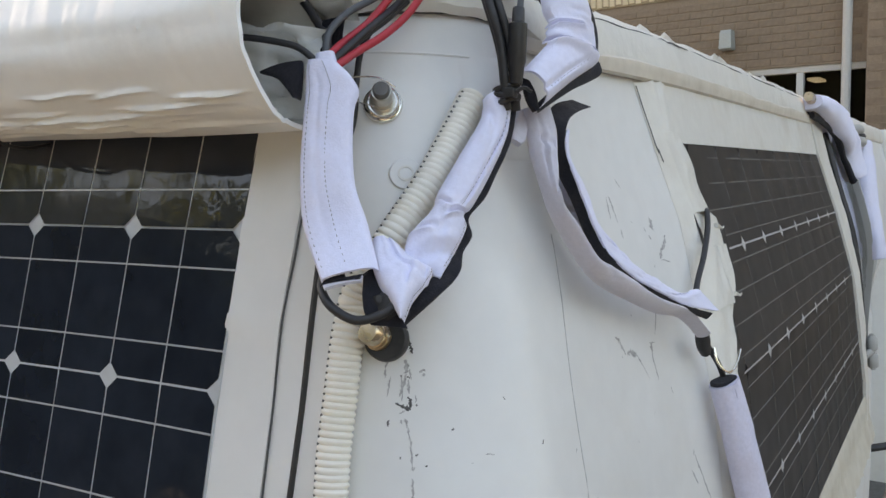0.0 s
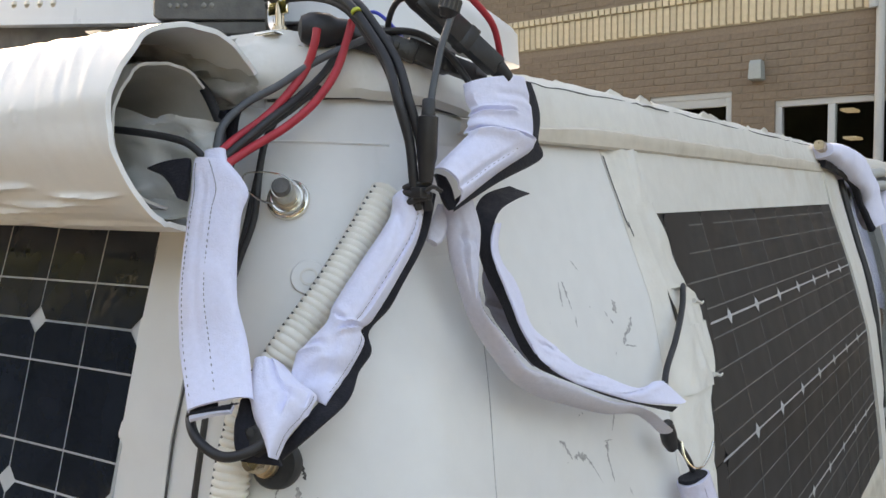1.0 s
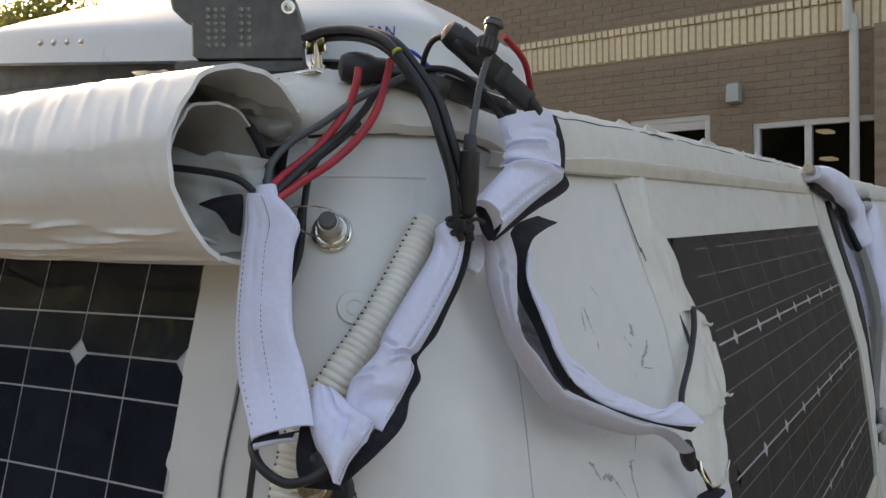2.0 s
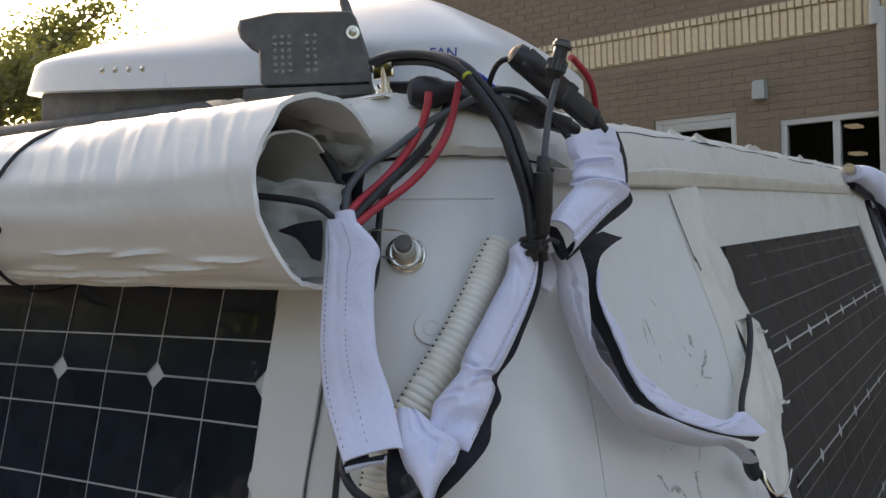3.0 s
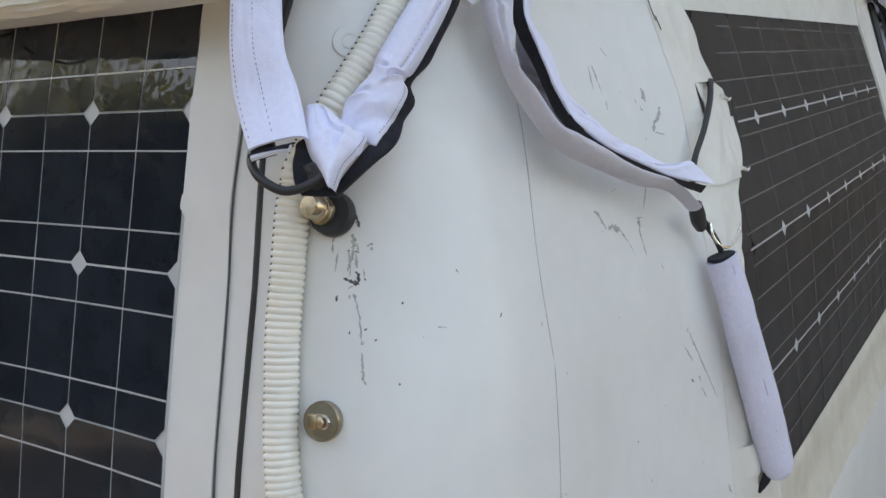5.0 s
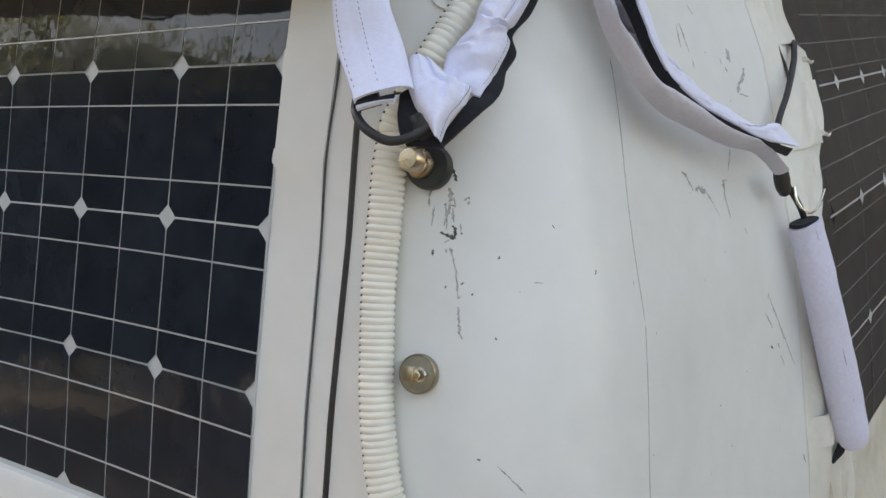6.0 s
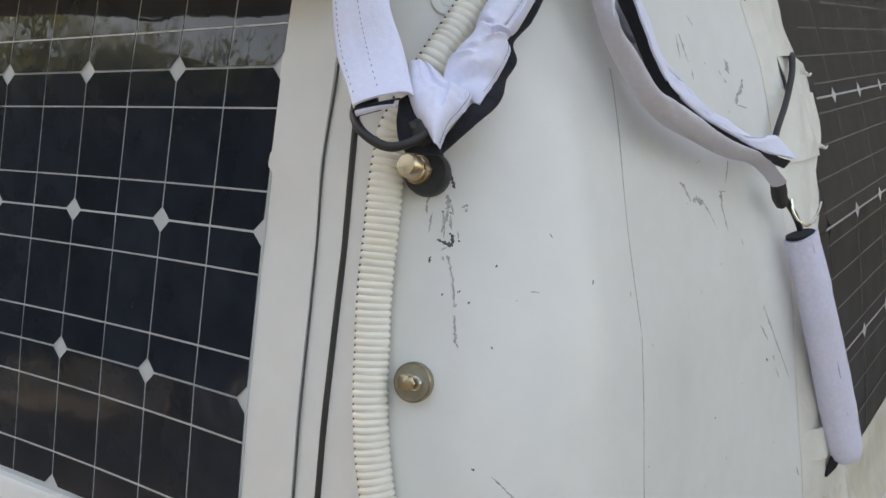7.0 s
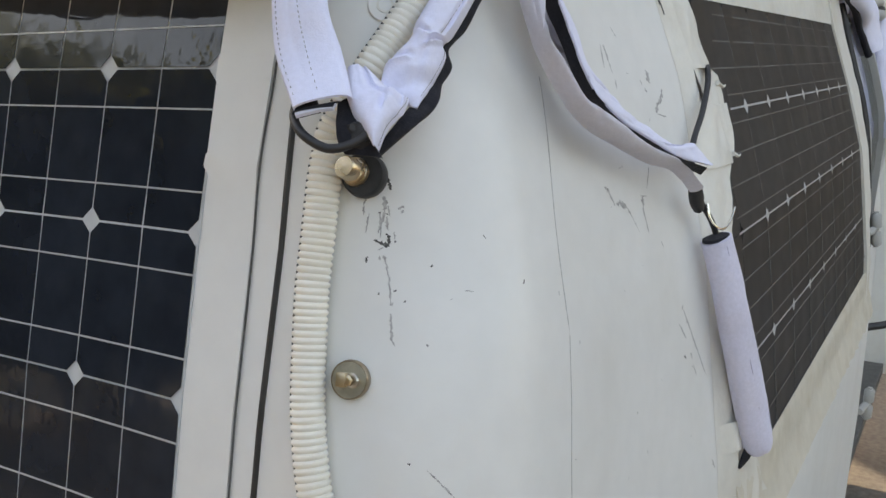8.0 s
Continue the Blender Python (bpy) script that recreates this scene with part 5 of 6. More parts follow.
part("ring", barrel(bmesh.new(), (-0.2277, 0.594, 1.984), (-0.2288, 0.5932, 1.980), ((0, 0.0055), (0.3, 0.0068), (0.8, 0.0068), (1, 0.0055))), "dusty", t)
part("end_cap", barrel(bmesh.new(), (-0.272, 0.600, 1.986), (-0.256, 0.618, 1.968), ((0, 0.004), (0.1, 0.0085), (0.3, 0.0098), (0.8, 0.0095), (1, 0.008))), "rubber", t)
flat_plug("plug", "black rectangular solar cable plug lying on the gutter", (-0.292, 0.622, 1.951), (-0.255, 0.674, 1.932), 0.0072, 0.0075)
flat_plug("plug", "black rectangular solar cable plug lying on the gutter", (-0.285, 0.628, 1.946), (-0.320, 0.604, 1.962), 0.0072, 0.0075)
t = thing("plug", "black inline cable joint hanging above the clamp", "plug", "plugs at the van corner")
part("body", barrel(bmesh.new(), (-0.2325, 0.566, 1.905), (-0.234, 0.564, 1.852), ((0, 0.0035), (0.02, 0.0042), (0.2, 0.0046), (0.22, 0.0066), (0.7, 0.0066), (0.78, 0.0055), (1, 0.0045))), "plastic", t)
t = thing("cable_boot", "black rubber boot round the red cable end", "cable boot", "plugs at the van corner")
part("boot", barrel(bmesh.new(), (-0.338, 0.561, 1.960), (-0.313, 0.586, 1.959), ((0, 0.004), (0.05, 0.0090), (0.2, 0.0115), (0.35, 0.0122), (0.6, 0.0115), (0.75, 0.009), (1, 0.0085))), "rubber", t)
part("body", barrel(bmesh.new(), (-0.319, 0.580, 1.959), (-0.294, 0.609, 1.949), ((0, 0.0085), (0.9, 0.0085), (1, 0.006))), "plastic", t)


# ---- rolled tarp above the rear panel ----
roll = thing("rolled_tarp", "rolled-up white vinyl tarp tied above the rear solar panel", "tarp")
RCY, RCZ, RR = 0.484, 1.8870, 0.066


# creases of the roll: angle, its width, where along the roll, how long, height
FOLDS = [(-128, 2.2, -0.52, 0.09, 0.0022), (-134, 2.0, -0.44, 0.05, 0.0020), (-122, 2.2, -0.60, 0.10, 0.0018), (-140, 1.8, -0.40, 0.03, 0.0022), (-116, 2.4, -0.50, 0.16, 0.0016), (-146, 2.0, -0.55, 0.04, 0.0014), (-110, 2.6, -0.85, 0.25, 0.0016), (-131, 2.0, -0.95, 0.12, 0.0018)]
# upright folds: place along the roll, width, middle angle, half spread, height
PLEATS = [(-0.447, 0.0025, -185, 10, 0.0020), (-0.50, 0.010, -215, 35, -0.0014), (-0.56, 0.012, -225, 40, 0.0016), (-0.60, 0.007, -205, 30, -0.0013), (-0.46, 0.008, -240, 30, 0.0014), (-0.66, 0.010, -220, 35, 0.0016), (-0.41, 0.006, -230, 25, 0.0012), (-0.53, 0.005, -190, 25, -0.001), (-0.485, 0.0035, -232, 26, 0.0013), (-0.515, 0.004, -200, 32, 0.0012), (-0.545, 0.003, -238, 22, 0.0012), (-0.58, 0.004, -212, 30, 0.0012), (-0.625, 0.004, -235, 22, 0.0013), (-0.64, 0.004, -200, 26, 0.001), (-0.38, 0.003, -200, 30, 0.0010), (-0.395, 0.004, -160, 30, 0.0010)]


rnd = random.Random(77)
for i in range(26):
    PLEATS.append((rnd.uniform(-0.71, -0.37), rnd.uniform(0.003, 0.007), rnd.uniform(-245, -165), rnd.uniform(14, 40), rnd.uniform(0.0003, 0.0009) * rnd.choice((1, 1, -1))))
for i in range(9):
    FOLDS.append((rnd.uniform(-150, -105), rnd.uniform(1.4, 2.4), rnd.uniform(-0.68, -0.40), rnd.uniform(0.02, 0.07), rnd.uniform(0.0008, 0.0018)))


def tarp_sheet(bm, r0, r1, a0, a1, x_end, thick, n=48, x0=-2.0, curl=0.0, folds=False):
    outer, inner = [], []
    xs_ = [x0, -1.6, -1.3, -1.05, -0.95, -0.9, -0.85, -0.8, -0.75] + [-0.72 + 0.0032 * i for i in range(69)] + [-0.499 + 0.0028 * i for i in range(50)]
    for i in range(n + 1):
        f = i / n
        deg = a0 + (a1 - a0) * f
        a = radians(deg)
        r = r0 + (r1 - r0) * f
        ro, ri = [], []
        xe = x_end + 0.0045 * noise.noise(Vector((f * 5, 2, curl))) + 0.0012 * noise.noise(Vector((f * 22, 5, curl))) + curl * max(0, f - 0.75) * 4
        for x in xs_:
            x2 = x if x < -0.5 else -0.5 + (x + 0.5) / 0.14 * (xe + 0.5)
            w = 0.0022 * noise.noise(Vector((x * 5, math.cos(a) * 3.0, math.sin(a) * 3.0))) + 0.0007 * noise.noise(Vector((x * 16, math.cos(a) * 4, math.sin(a) * 4)))
            w += 0.0007 * math.exp(-((x2 - xe) / 0.010) ** 2) * noise.noise(Vector((f * 14, 1, 4)))
            if folds:
                for fa, fw, fx, fl, fh in FOLDS:
                    w += 1.8 * fh * math.exp(-((deg - fa - 3 * noise.noise(Vector((x * 18, fa, 0)))) / (fw * 0.7)) ** 2 - ((x2 - fx) / fl) ** 4)
                for px_, pw, pa, ps, ph in PLEATS:
                    w += 0.7 * ph * math.exp(-((x2 - px_ - 0.0004 * (deg - pa)) / (pw * 0.55)) ** 2 - ((deg - pa) / ps) ** 4)
            slope = (x2 + 0.36) * 0.012
            for lst, rr_ in ((ro, r + w), (ri, r + w - thick)):
                lst.append(Vector((x2, RCY + rr_ * math.cos(a), RCZ - slope + rr_ * math.sin(a))))
        outer.append(ro)
        inner.append(ri)
    rings = [o + list(reversed(i_)) for o, i_ in zip(outer, inner)]
    return skinned(bm, rings)


part("outer_sheet", tarp_sheet(bmesh.new(), RR, RR, -62, -322, -0.352, 0.0034, n=280, folds=True), "tarp", roll)
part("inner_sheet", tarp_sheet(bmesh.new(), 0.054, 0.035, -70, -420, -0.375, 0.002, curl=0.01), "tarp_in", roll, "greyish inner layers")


def crumple(name, corners, seed, amp, mat, label="", nn=26, owner=roll):
    a, b_, c, d = (Vector(q) for q in corners)
    bm = bmesh.new()
    grid = []
    for i in range(nn + 1):
        row = []
        for j in range(nn + 1):
            u, v = i / nn, j / nn
            p = (a * (1 - u) + b_ * u) * (1 - v) + (d * (1 - u) + c * u) * v
            nrm = (b_ - a).cross(d - a).normalized()
            s_ = p * 30 + Vector((seed, 0, 0))
            h = amp * (1 - 2 * abs(noise.noise(s_))) + amp * 0.5 * (1 - 2 * abs(noise.noise(s_ * 2.3)))
            e = Vector((noise.noise(Vector((u * 6, v * 6, seed))), noise.noise(Vector((u * 6, v * 6, seed + 9))), noise.noise(Vector((v * 6, u * 6, seed + 5))))) * min(0.006, 0.09 * (b_ - a).length)
            row.append(bm.verts.new(p + nrm * h + e))
        grid.append(row)
    for i in range(nn):
        for j in range(nn):
            bm.faces.new((grid[i][j], grid[i + 1][j], grid[i + 1][j + 1], grid[i][j + 1]))
    bmesh.ops.solidify(bm, geom=bm.faces[:], thickness=0.0015)
    return part(name, bm, mat, owner, label)


crumple("loose_end", ((-0.47, 0.455, 1.91), (-0.343, 0.49, 1.892), (-0.347, 0.478, 1.83), (-0.46, 0.45, 1.835)), 1.0, 0.006, "tarp", "crumpled loose end of white vinyl")
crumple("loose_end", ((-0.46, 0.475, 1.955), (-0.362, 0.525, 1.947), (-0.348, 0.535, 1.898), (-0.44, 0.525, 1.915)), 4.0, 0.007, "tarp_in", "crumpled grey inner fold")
crumple("loose_end", ((-0.40, 0.545, 1.956), (-0.322, 0.572, 1.945), (-0.345, 0.562, 1.905), (-0.38, 0.56, 1.90)), 7.0, 0.004, "tarp")
crumple("dark_scrap", ((-0.356, 0.503, 1.900), (-0.338, 0.506, 1.902), (-0.334, 0.494, 1.862), (-0.350, 0.490, 1.864)), 9.0, 0.001, "black_fabric", "black piece in the roll's mouth", 12)
# black sheet filling in the dark gap low in the mouth
part("dark_scrap", sheet([(-0.384, 0.468, 1.862), (-0.368, 0.467, 1.857), (-0.360, 0.467, 1.850), (-0.354, 0.467, 1.843)], [(-0.350, 0.473, 1.868), (-0.349, 0.472, 1.860), (-0.349, 0.471, 1.850), (-0.350, 0.470, 1.841)], 0.003, 0.002, (), 0.001), "black_fabric", roll)
wrap("torn_fold", lambda z: 0.958, lerp_tab((1.312, 1.034), (1.348, 1.020)), np.linspace(1.312, 1.348, 9), 0.0125, wr=0.010, n=16, label="torn crumpled fold of the vinyl flap", ramp_in=0.5)
# black patch laid on the vinyl for the shade in a small gap
bm = skinned(bmesh.new(), [[on_side(y, z, o) for y, z in ((0.974, 1.434), (0.985, 1.430), (0.998, 1.408), (0.984, 1.408))] for o in (0.013, 0.017)])
part("flap_hole", bm, "rubber", van, "dark patch for the shade of a small gap in the vinyl")
for xs0, tilt in ((-0.65, 0.03), (-1.2, 0.0)):
    bm = bmesh.new()
    pts = [(xs0 + tilt * math.sin(radians(a)), RCY + (RR + 0.003) * math.cos(radians(a)), RCZ + (RR + 0.003) * math.sin(radians(a))) for a in range(-70, -330, -20)]
    tube(bm, pts, 0.0016, 4, 8)
    part("bungee_cord", bm, "rubber", roll, "black bungee cord")
bm = bmesh.new()
bmesh.ops.create_icosphere(bm, subdivisions=2, radius=0.006, matrix=Matrix.Translation((-0.645, 0.42, 1.875)) @ Matrix.Diagonal((1.3, 0.8, 1.1, 1)))
part("cord_knot", bm, "rubber", roll)

# ---- roof vent lid ----
vent = thing("roof_vent", "white domed plastic roof vent lid with blue lettering", "roof vent", m=pose(-0.634, 0.767, 2.004, 0, 5.2, 5))
HX, HY, HZ = 0.301, 0.158, 0.100
bm = bmesh.new()
rings = []
for k in range(26):
    f = k / 25
    if f < 0.3:
        s_, z = 1.0 - 0.03 * (f / 0.3), 0.034 * f / 0.3
    else:
        a = (f - 0.3) / 0.7
        s_, z = 0.97 * (1 - a) ** 0.8 + 0.001, 0.034 + (HZ - 0.034) * (1 - (1 - a) ** 1.8)
    ring = []
    for j in range(72):
        t_ = 2 * math.pi * j / 72
        c, s2 = math.cos(t_), math.sin(t_)
        lx = math.copysign(abs(c) ** 0.3, c) * s_
        low = 1 - 0.3 * max(0.0, -lx) + 0.15 * max(0.0, lx)
        ring.append(Vector((lx * HX + 0.09 * z / HZ * (1 - s_) + (0.012 * z / HZ if lx > 0 else 0.0), math.copysign(abs(s2) ** 0.3, s2) * HY * s_, 0.034 + (z - 0.034) * low if z > 0.034 else z)))
    rings.append(ring)
skinned(bm, rings)
lid = part("lid", bm, "lid", vent)
bm = bmesh.new()
box(bm, -HX * 0.84, HX * 0.88, -HY * 0.9, HY * 0.9, -0.055, 0.004, 0.01)
part("base_frame", bm, "dusty", vent, "dusty black base frame")
for i in range(4):
    part("screw", lathe(bmesh.new(), [(0.0, 0), (0.0038, 0), (0.0042, 0.001), (0.003, 0.0022), (0.0, 0.0026)], (-0.135 + 0.0195 * i, -HY * 0.978 + 0.0006, 0.020), (0, -1, 0.1), 12), "steel", vent, "small screw head" if i == 0 else "")
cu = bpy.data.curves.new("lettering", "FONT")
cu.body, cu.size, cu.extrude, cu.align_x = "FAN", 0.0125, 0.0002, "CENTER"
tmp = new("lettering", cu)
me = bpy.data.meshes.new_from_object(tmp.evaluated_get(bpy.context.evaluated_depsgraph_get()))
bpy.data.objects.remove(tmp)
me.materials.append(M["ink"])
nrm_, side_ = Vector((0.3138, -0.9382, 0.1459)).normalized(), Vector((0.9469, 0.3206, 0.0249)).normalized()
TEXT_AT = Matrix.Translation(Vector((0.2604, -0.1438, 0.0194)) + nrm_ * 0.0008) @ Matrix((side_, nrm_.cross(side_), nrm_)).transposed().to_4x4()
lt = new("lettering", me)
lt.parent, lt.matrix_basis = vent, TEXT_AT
# roof bars beside the vent
rack = thing("roof_rack", "dusty black roof rail under the vent lid", "roof rack")
part("rail", tube(bmesh.new(), [(-2.0, 0.585, 1.998), (-1.2, 0.595, 1.99), (-0.7, 0.61, 1.982), (-0.46, 0.63, 1.972)], 0.011, 4, 10), "dusty", rack)
for x in (-1.5, -0.95, -0.52):
    part("rail_foot", box(bmesh.new(), x - 0.02, x + 0.02, 0.60, 0.65, 1.945, 1.978, 0.004), "dusty", rack)

# ---- work light on the roof edge ----
wl = thing("work_light", "dusty black LED work light bolted to the roof", "work light", m=pose(-0.437, 0.575, 1.99, -2, 0, 33))
bm = bmesh.new()
prof = [(-0.060, 0.043), (-0.062, 0.036), (-0.060, 0.028), (-0.052, 0.024), (-0.0455, 0.018), (-0.0455, -0.008), (-0.042, -0.011), (0.030, -0.012), (0.046, -0.012), (0.042, 0.012), (0.034, 0.040), (0.030, 0.046), (-0.03, 0.048)]
front = [Vector((x, -0.005, z)) for x, z in prof]
mid = [Vector((x * 0.99, 0.03, z * 0.98)) for x, z in prof]
back = [Vector((x * 0.85, 0.045, z * 0.85)) for x, z in prof]
lip = [Vector((x * 0.96, -0.008, z * 0.96)) for x, z in prof]
skinned(bm, [lip, front, mid, back])
bmesh.ops.recalc_face_normals(bm, faces=bm.faces[:])
part("housing", bm, "dusty", wl, "", False)
for cx0 in (-0.029, -0.003):
    for rr in range(6):
        for cc in range(3 if cx0 < -0.01 else 2):
            part("led", lathe(bmesh.new(), [(0.0, 0), (0.0022, 0), (0.0018, 0.001), (0.0, 0.0014)], (cx0 + cc * 0.0058 - 0.003, -0.0078, 0.027 - rr * 0.0056), (0, -1, 0), 8), "lens", wl)
part("bolt", lathe(bmesh.new(), [(0.0, 0), (0.0055, 0), (0.0055, 0.0015), (0.003, 0.0016), (0.003, 0.004), (0.0, 0.0045)], (0.031, -0.0075, 0.028), (0.1, -1, 0), 14), "steel", wl, "steel bolt")
part("bracket", box(bmesh.new(), -0.02, 0.052, -0.002, 0.04, -0.042, -0.0125, 0.005), "plastic", wl, "black bracket")
part("bracket_foot", box(bmesh.new(), -0.060, 0.050, -0.006, 0.05, -0.022, -0.0125, 0.003), "dusty", wl)
cl = thing("roof_clamp", "chrome clamp and wing bolt on the gutter", "clamp")
part("plate", box(bmesh.new(), -0.376, -0.356, 0.556, 0.582, 1.9575, 1.9600, 0.001), "chrome", cl)
part("jaw", tube(bmesh.new(), [(-0.385, 0.585, 1.985), (-0.38, 0.58, 1.97), (-0.372, 0.575, 1.962), (-0.36, 0.575, 1.958)], 0.006, 5, 8), "chrome", cl)
part("bolt", barrel(bmesh.new(), (-0.366, 0.572, 1.957), (-0.369, 0.575, 1.985), ((0, 0.006), (0.3, 0.0055), (0.32, 0.0035), (1, 0.003))), "brass", cl)
part("wing", box(bmesh.new(), -0.378, -0.360, 0.572, 0.575, 1.975, 1.987, 0.001), "chrome", cl)
ant = tagged(part("antenna", tube(bmesh.new(), [(-0.42, 0.60, 2.03), (-0.428, 0.602, 2.05), (-0.442, 0.605, 2.09), (-0.46, 0.61, 2.16)], 0.0042, 4, 8), "dusty"), "black stub antenna behind the work light", "antenna")

# ---- gear at the far end of the gutter ----
far = thing("cable_sleeve", "lilac fabric sleeve bunched at the cab end of the gutter", "cable sleeve", "fabric cable sleeves")
part("cover", ribbon(bmesh.new(), [(-0.258, 2.07, 1.936), (-0.25, 2.20, 1.93), (-0.24, 2.40, 1.905), (-0.235, 2.52, 1.86), (-0.225, 2.56, 1.80), (-0.215, 2.57, 1.765)], [0.03, 0.05, 0.075, 0.085, 0.085, 0.06], 0.05, 0.008, 18, seed=11.0), "fabric", far)
part("lining", ribbon(bmesh.new(), [(-0.262, 2.10, 1.917), (-0.255, 2.24, 1.905), (-0.245, 2.40, 1.87), (-0.23, 2.49, 1.80), (-0.214, 2.53, 1.755)], [0.03, 0.03, 0.014, 0.016, 0.02], 0.015, 0.004, 18), "black_fabric", far, "black lining")
part("tip", ribbon(bmesh.new(), [(-0.26, 2.04, 1.947), (-0.258, 2.07, 1.943)], [0.02, 0.022], 0.02, 0.001), "brass", far, "orange plug tip")
far2 = thing("cable_sleeve", "lilac fabric sleeve hanging along the cab pillar", "cable sleeve", "fabric cable sleeves")
part("cover", ribbon(bmesh.new(), [(-0.235, 2.95, 1.87), (-0.225, 2.93, 1.80), (-0.21, 2.90, 1.70), (-0.19, 2.88, 1.60), (-0.175, 2.87, 1.52)], [0.05, 0.07, 0.06, 0.055, 0.05], 0.04, 0.006, 18, seed=12.0), "fabric", far2)
cap = thing("gutter_bracket", "white plastic bracket clamped beside the cab window", "bracket")
for z in (1.90, 1.865):
    part("clamp", tube(bmesh.new(), [on_side(2.80, z, 0.01), on_side(2.88, z + 0.005, 0.04), on_side(2.97, z, 0.02)], 0.016, 4, 10), "frame", cap)
part("strap", tube(bmesh.new(), [on_side(2.82, 1.883, 0.02), on_side(2.9, 1.885, 0.045), on_side(2.96, 1.883, 0.02)], 0.010, 4, 8), "rubber", cap)
for z, nm in ((1.33, "door hinge beside the panel end"), (0.87, "low door hinge on the van side")):
    h = part("door_hinge", barrel(bmesh.new(), on_side(2.40, z - 0.045, 0.022), on_side(2.40, z + 0.045, 0.022), ((0, 0.006), (1, 0.006))), "frame", van, "white painted " + nm)
    for k in (-0.022, 0.022):
        part("knuckle", barrel(bmesh.new(), on_side(2.40, z + k - 0.018, 0.022), on_side(2.40, z + k + 0.018, 0.022), ((0, 0.010), (0.1, 0.013), (0.9, 0.013), (1, 0.010))), "frame", h)
    part("leaf", tube(bmesh.new(), [on_side(2.33, z, 0.004), on_side(2.37, z, 0.012), on_side(2.41, z, 0.02)], 0.009, 4, 8), "frame", h)
mir = thing("door_mirror", "white door mirror housing on a dark arm", "mirror")
part("housing", box(bmesh.new(), -0.13, -0.07, 2.95, 3.0, 0.95, 1.04, 0.015), "frame", mir)
part("arm", tube(bmesh.new(), [on_side(2.9, 0.93, -0.005), (-0.13, 2.95, 0.94), (-0.10, 2.97, 0.97)], 0.012, 4, 8), "rubber", mir)


# ---- building ----
WALL = pose(-1.741, 7.955, 0.0, 0, 0, -4)
house = thing("building", "brown brick building with a cream soldier course", "building", kind="structure", m=WALL)


def wall_piece(bm, u0, u1, z0, z1, y0=0.0, y1=0.3):
    return box(bm, u0, u1, y0, y1, z0, z1)


WIN = (0.09, 1.5, 1.2, 2.66)
DOOR = (-1.06, -0.285, 0.45, 2.775)
bm = bmesh.new()
for u0, u1, z0, z1 in ((-4.7, DOOR[0], 0, 3.335), (DOOR[0], DOOR[1], DOOR[3], 3.335), (DOOR[1], WIN[0], 0, 3.335), (WIN[0], WIN[1], WIN[3], 3.335), (WIN[0], WIN[1], 0, WIN[2]), (WIN[1], 7.0, 0, 3.335), (DOOR[0], DOOR[1], 0, DOOR[2])):
    wall_piece(bm, u0, u1, z0, z1, 0.003)
wall_piece(bm, -4.7, 7.0, 3.335, 7.4, 0.003)
part("wall", bm, "mortar", house, "", False)
wb = bmesh.new()
wall_piece(wb, -4.9, 7.2, 7.4, 7.6, -0.2, 8.0)
part("roof", wb, "frame", house)
sb = bmesh.new()
wall_piece(sb, -4.7, -4.4, 0, 7.4, 0.31, 8.0)
part("side_wall", sb, "brick_far", house)
part("band_backing", wall_piece(bmesh.new(), -4.7, 7.0, 3.342, 3.66, -0.010, 0.007), "cream_joint", house)
rm = bmesh.new()
wall_piece(rm, -3.5, 5.0, 0.0, 3.2, 2.5, 2.6)
wall_piece(rm, -3.5, 5.0, 3.2, 3.3, 0.31, 2.6)
wall_piece(rm, -3.5, 5.0, -0.02, 0.1, 0.31, 2.6)
wall_piece(rm, -3.6, -3.5, 0.0, 3.2, 0.31, 2.6)
wall_piece(rm, 5.0, 5.1, 0.0, 3.2, 0.31, 2.6)
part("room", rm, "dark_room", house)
for u, z in ((0.46, 2.62), (0.49, 2.36)):
    lp = bmesh.new()
    box(lp, u - 0.05, u + 0.06, 0.9, 1.2, z, z + 0.025, 0.005)
    part("room_lamp", lp, "glow", house, "warm lit room lamp")


def window(name, u0, u1, z0, z1, mull, label):
    w = part(name, box(bmesh.new(), u0 + 0.03, u1 - 0.03, 0.075, 0.081, z0 + 0.03, z1 - 0.03), "glass", house, label, False)
    w.visible_shadow = False
    f = bmesh.new()
    box(f, u0, u1, 0.02, 0.10, z1 - 0.055, z1, 0.006)
    box(f, u0, u1, 0.02, 0.10, z0, z0 + 0.055, 0.006)
    box(f, u0, u0 + 0.055, 0.022, 0.098, z0 + 0.05, z1 - 0.05, 0.006)
    box(f, u1 - 0.055, u1, 0.022, 0.098, z0 + 0.05, z1 - 0.05, 0.006)
    for mu in mull:
        box(f, mu - 0.03, mu + 0.03, 0.024, 0.096, z0 + 0.05, z1 - 0.05, 0.006)
    fr = part("window_frame", f, "frame", w, "white window frame")
    return w


window("window", WIN[0], WIN[1], WIN[2], WIN[3], (0.545,), "dark window with a white frame")
window("glazed_door", DOOR[0], DOOR[1], DOOR[2], DOOR[3], (), "glazed door with a white frame")
part("door_head", box(bmesh.new(), DOOR[0] + 0.05, DOOR[1] - 0.05, 0.03, 0.09, DOOR[3] - 0.13, DOOR[3] - 0.05, 0.004), "frame", house, "white door head")
lb = bmesh.new()
rings = []
for z, hw, d in ((2.84, 0.045, 0.10), (2.85, 0.055, 0.12), (2.98, 0.050, 0.11), (3.01, 0.045, 0.10)):
    rings.append([Vector((-0.05 - hw, -0.002, z)), Vector((hw - 0.05, -0.002, z)), Vector((hw - 0.05, -d, z)), Vector((-0.05 - hw, -d, z))])
skinned(lb, rings)
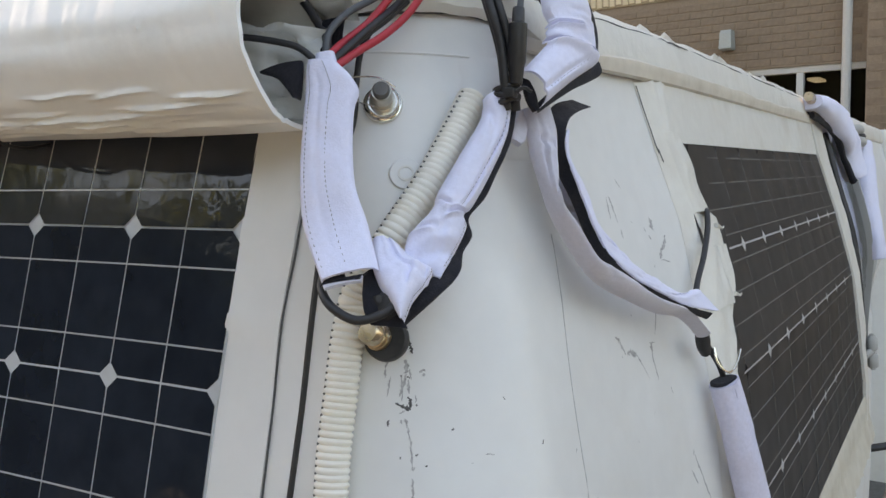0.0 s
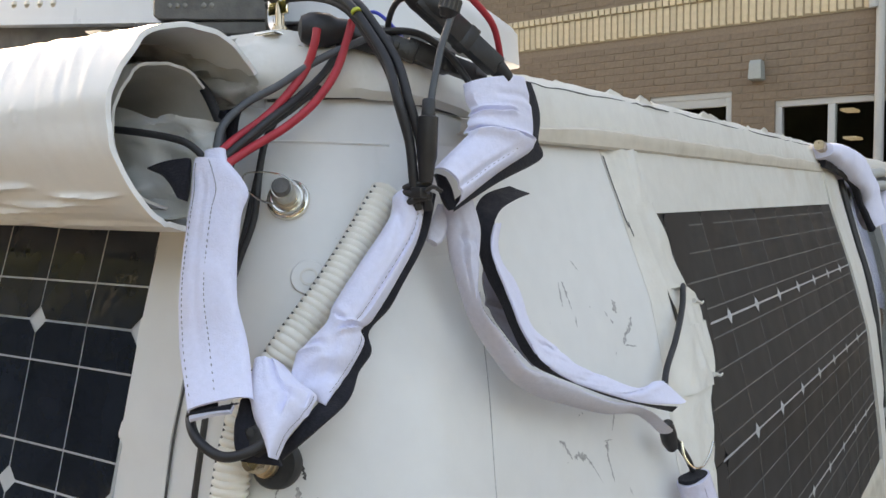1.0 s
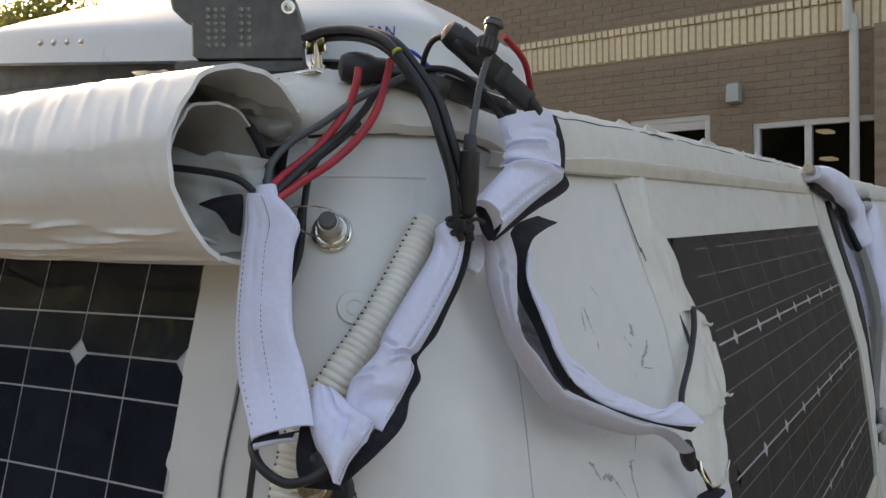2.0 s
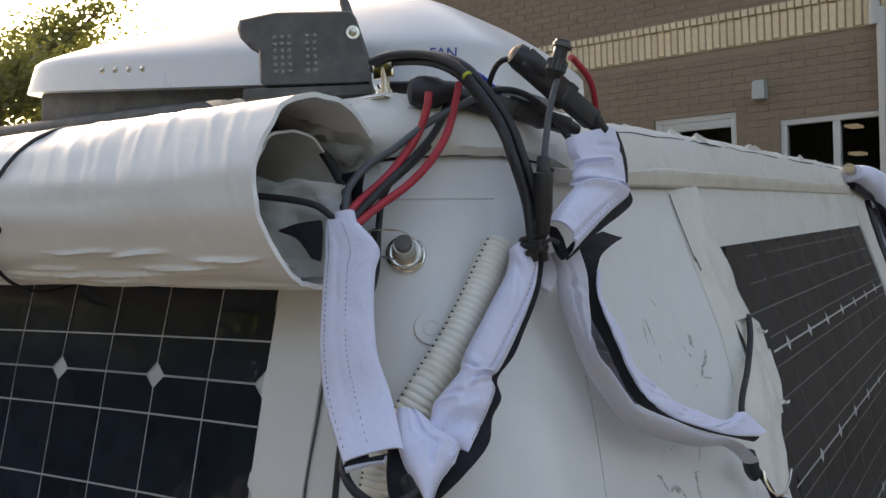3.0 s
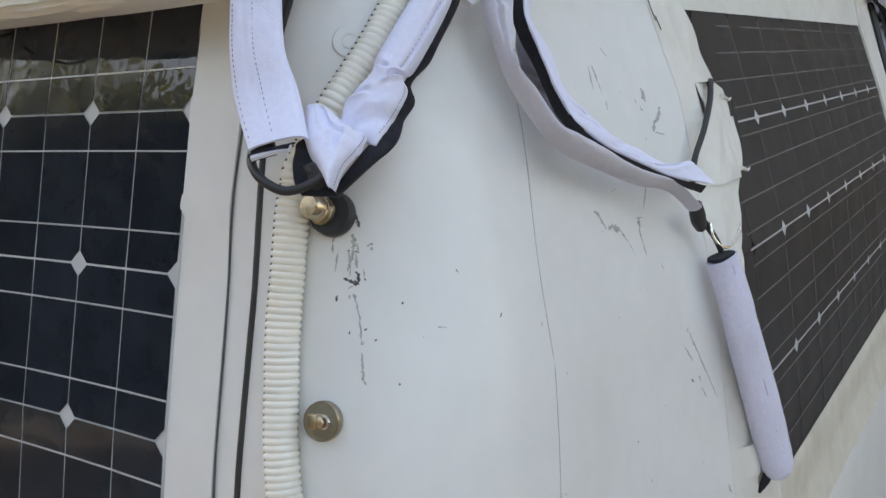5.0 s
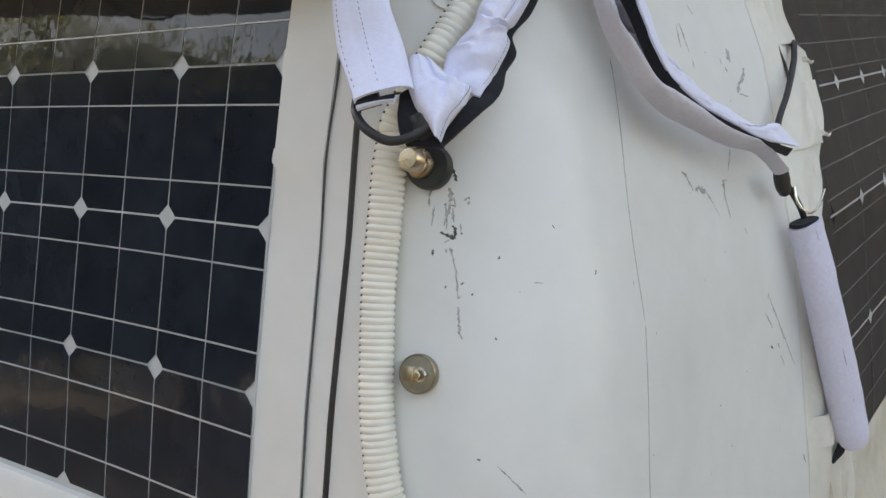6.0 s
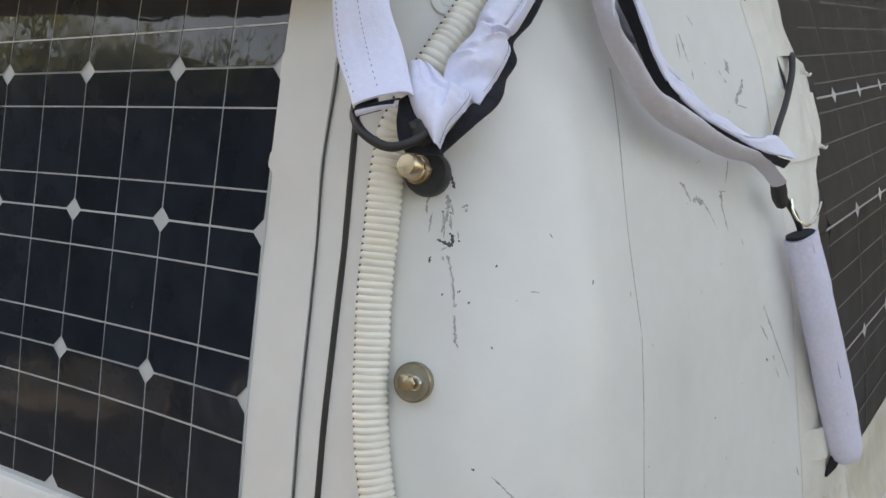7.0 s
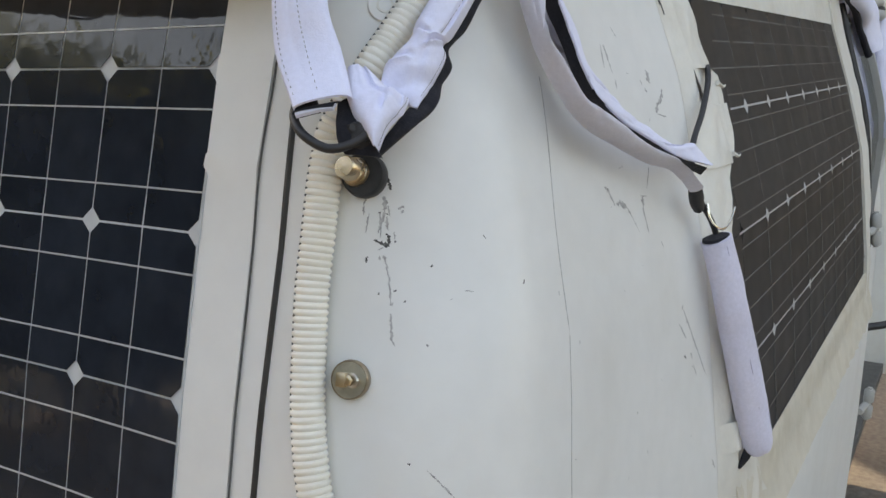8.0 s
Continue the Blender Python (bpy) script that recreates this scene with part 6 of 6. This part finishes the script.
part("wall_lamp", lb, "lamp_grey", house, "grey wall lamp box", False)
dp = bmesh.new()
tube(dp, [(0.875, -0.10, 7.2), (0.875, -0.10, 3.62), (0.88, -0.10, 3.52), (0.90, -0.085, 3.40), (0.925, -0.08, 3.30), (0.925, -0.08, 1.5), (0.925, -0.08, 0.1)], 0.038, 6, 12)
part("downpipe", dp, "pipe", house, "white downpipe with an offset")
pil = bmesh.new()
wall_piece(pil, 1.08, 3.4, 0.0, 3.36, -0.12, 0.0)
part("pier", pil, "mortar", house, "projecting brick pier", False)
sl2 = bmesh.new()
wall_piece(sl2, -0.1, 0.9, 3.80, 3.86, -0.03, 0.02)
part("upper_sill", sl2, "cream", house, "cream window sill")


# ---- trees: tapered trunk, limbs and many small leaves ----
def tree(m, seed, height, spread, leaves, label, big=1.0, low=0.25):
    rnd = random.Random(seed)
    t = thing("tree", label, "tree", "trees round the yard", m=m)
    bm = bmesh.new()
    tube(bm, [(0, 0, 0), (0.1, 0.05, height * 0.3), (0.0, 0.1, height * 0.6), (0.1, 0, height * 0.85)], 0.2, 5, 8, radius=lambda i, n: 0.22 * (1 - 0.85 * i / n))
    tips = []
    for k in range(16):
        a = rnd.uniform(0, 2 * math.pi)
        z = height * rnd.uniform(low, 0.75)
        L = spread * rnd.uniform(0.5, 1.0) * (1.15 - abs(z / height - 0.5))
        e = Vector((math.cos(a) * L, math.sin(a) * L, z + L * rnd.uniform(0.2, 0.7)))
        tube(bm, [(0, 0, z), (e.x * 0.5, e.y * 0.5, z + (e.z - z) * 0.35), tuple(e)], 0.05, 4, 6, radius=lambda i, n: 0.06 * (1 - 0.85 * i / n))
        for j in range(5):
            tips.append(Vector((e.x * (0.45 + 0.13 * j), e.y * (0.45 + 0.13 * j), z + (e.z - z) * (0.4 + 0.14 * j))))
    part("trunk", bm, "bark", t)
    vs, fs = [], []
    for i in range(leaves):
        c = rnd.choice(tips) + Vector((rnd.gauss(0, 0.32), rnd.gauss(0, 0.32), rnd.gauss(0, 0.28))) * spread * 0.33
        d = Vector((rnd.gauss(0, 1), rnd.gauss(0, 1), rnd.gauss(0, 0.6))).normalized()
        s_ = d.orthogonal().normalized()
        L, w = rnd.uniform(0.10, 0.20) * big, rnd.uniform(0.04, 0.075) * big
        k = len(vs)
        vs += [c, c + d * L * 0.5 + s_ * w, c + d * L, c + d * L * 0.5 - s_ * w]
        fs.append((k, k + 1, k + 2, k + 3))
    me = bpy.data.meshes.new("crown")
    me.from_pydata(vs, [], fs)
    me.materials.append(M["leaf"])
    cr = new("crown", me)
    cr.parent = t
    cr["kind"] = "stuff"
    return t


tree(pose(-14.2, 8.0, 0), 5, 6.6, 2.6, 22000, "leafy tree in late light beyond the van", 0.6)
tree(pose(-21.0, 13.0, 0), 6, 8.5, 3.4, 16000, "leafy tree in late light beyond the van", 0.8)
# out of view: they darken the panel's reflection; (10.5, 0.5) shades the van side
bt = tree(pose(-4.0, -6.5, 0), 8, 4.9, 3.2, 34000, "dense leafy tree out of view, added for reflection and shade", 1.05, 0.04)
for x, y, a in ((-9.0, -4.2, 150), (2.5, -8.5, 70), (9.0, -5.0, 220), (-13.5, -1.0, 20), (-8.0, -10.0, 300), (-1.0, -11.0, 190), (-16.0, -7.0, 260), (10.5, 0.5, 110), (-9.2, -7.4, 35)):
    copy_thing(bt, pose(x, y, 0, 0, 0, a))

# ---- bricks ----
def brick_mesh(name, w, h, d, mat):
    bm = bmesh.new()
    box(bm, 0, w, -d, 0.010, 0, h)
    bmesh.ops.bevel(bm, geom=[e for e in bm.edges if all(v.co.y < 0 for v in e.verts)], offset=0.004, segments=1, affect="EDGES")
    me = bpy.data.meshes.new(name)
    bm.to_mesh(me)
    bm.free()
    me.materials.append(M[mat])
    return me


BW, BH, JO = 0.194, 0.0575, 0.010
brick_me = brick_mesh("brick", BW, BH, 0.002, "brick")
rest_v, rest_f = [], []


count = 0
rnd = random.Random(12)
for r in range(int(5.2 / (BH + JO))):
    z = 1.8 + r * (BH + JO)
    if z > 5.6:
        break
    for c in range(46):
        u = -4.68 + c * (BW + JO) + (0.5 * (BW + JO) if r % 2 else 0)
        if u + BW > 1.06 or z + BH > 3.335 and z < 3.675:
            continue
        spans = [(u, u + BW)]
        for u0, u1, z0, z1 in (WIN, DOOR):
            if z + BH > z0 - 0.004 and z < z1 + 0.004:
                spans = [q for a, b in spans for q in ((a, min(b, u0 - 0.004)), (max(a, u1 + 0.004), b)) if q[1] - q[0] > 0.02]
        if spans == [(u, u + BW)] and 2.3 < z < 3.34 and u > -2.2 and count < 300:
            ob = new("brick", brick_me)
            ob.parent = house
            ob.location = (u, 0.0 - rnd.uniform(0, 0.002), z)
            count += 1
        else:
            d = 0.002 + rnd.uniform(0, 0.0015)
            for a, b in spans:
                k = len(rest_v)
                for y in (-d, 0.01):
                    rest_v += [(a, y, z), (b, y, z), (b, y, z + BH), (a, y, z + BH)]
                rest_f += [tuple(k + q for q in f) for f in ((0, 1, 2, 3), (0, 4, 5, 1), (1, 5, 6, 2), (2, 6, 7, 3), (3, 7, 4, 0))]
for r in range(24):
    z = 1.75 + r * (BH + JO)
    for c in range(10):
        u = 1.09 + c * (BW + JO) + (0.5 * (BW + JO) if r % 2 else 0)
        k = len(rest_v)
        for y in (-0.126, -0.118):
            rest_v += [(u, y, z), (u + BW, y, z), (u + BW, y, z + BH), (u, y, z + BH)]
        rest_f += [tuple(k + q for q in f) for f in ((0, 1, 2, 3), (0, 4, 5, 1), (1, 5, 6, 2), (2, 6, 7, 3), (3, 7, 4, 0))]
me = bpy.data.meshes.new("brickwork")
me.from_pydata(rest_v, [], rest_f)
me.materials.append(M["brick_far"])
rb = new("brickwork", me)
rb.parent = house
rb["kind"] = "stuff"
soldier = brick_mesh("soldier_brick", 0.050, 0.225, 0.010, "cream")
header = brick_mesh("header_brick", 0.050, 0.060, 0.028, "cream")
for c in range(60):
    u = -2.75 + c * 0.0655
    for me, z, y in ((soldier, 3.352 + (0.010 if c % 2 else 0), -0.012), (header, 3.592, -0.014)):
        ob = new("band_brick", me)
        ob.parent = house
        ob.location = (u, y, z)
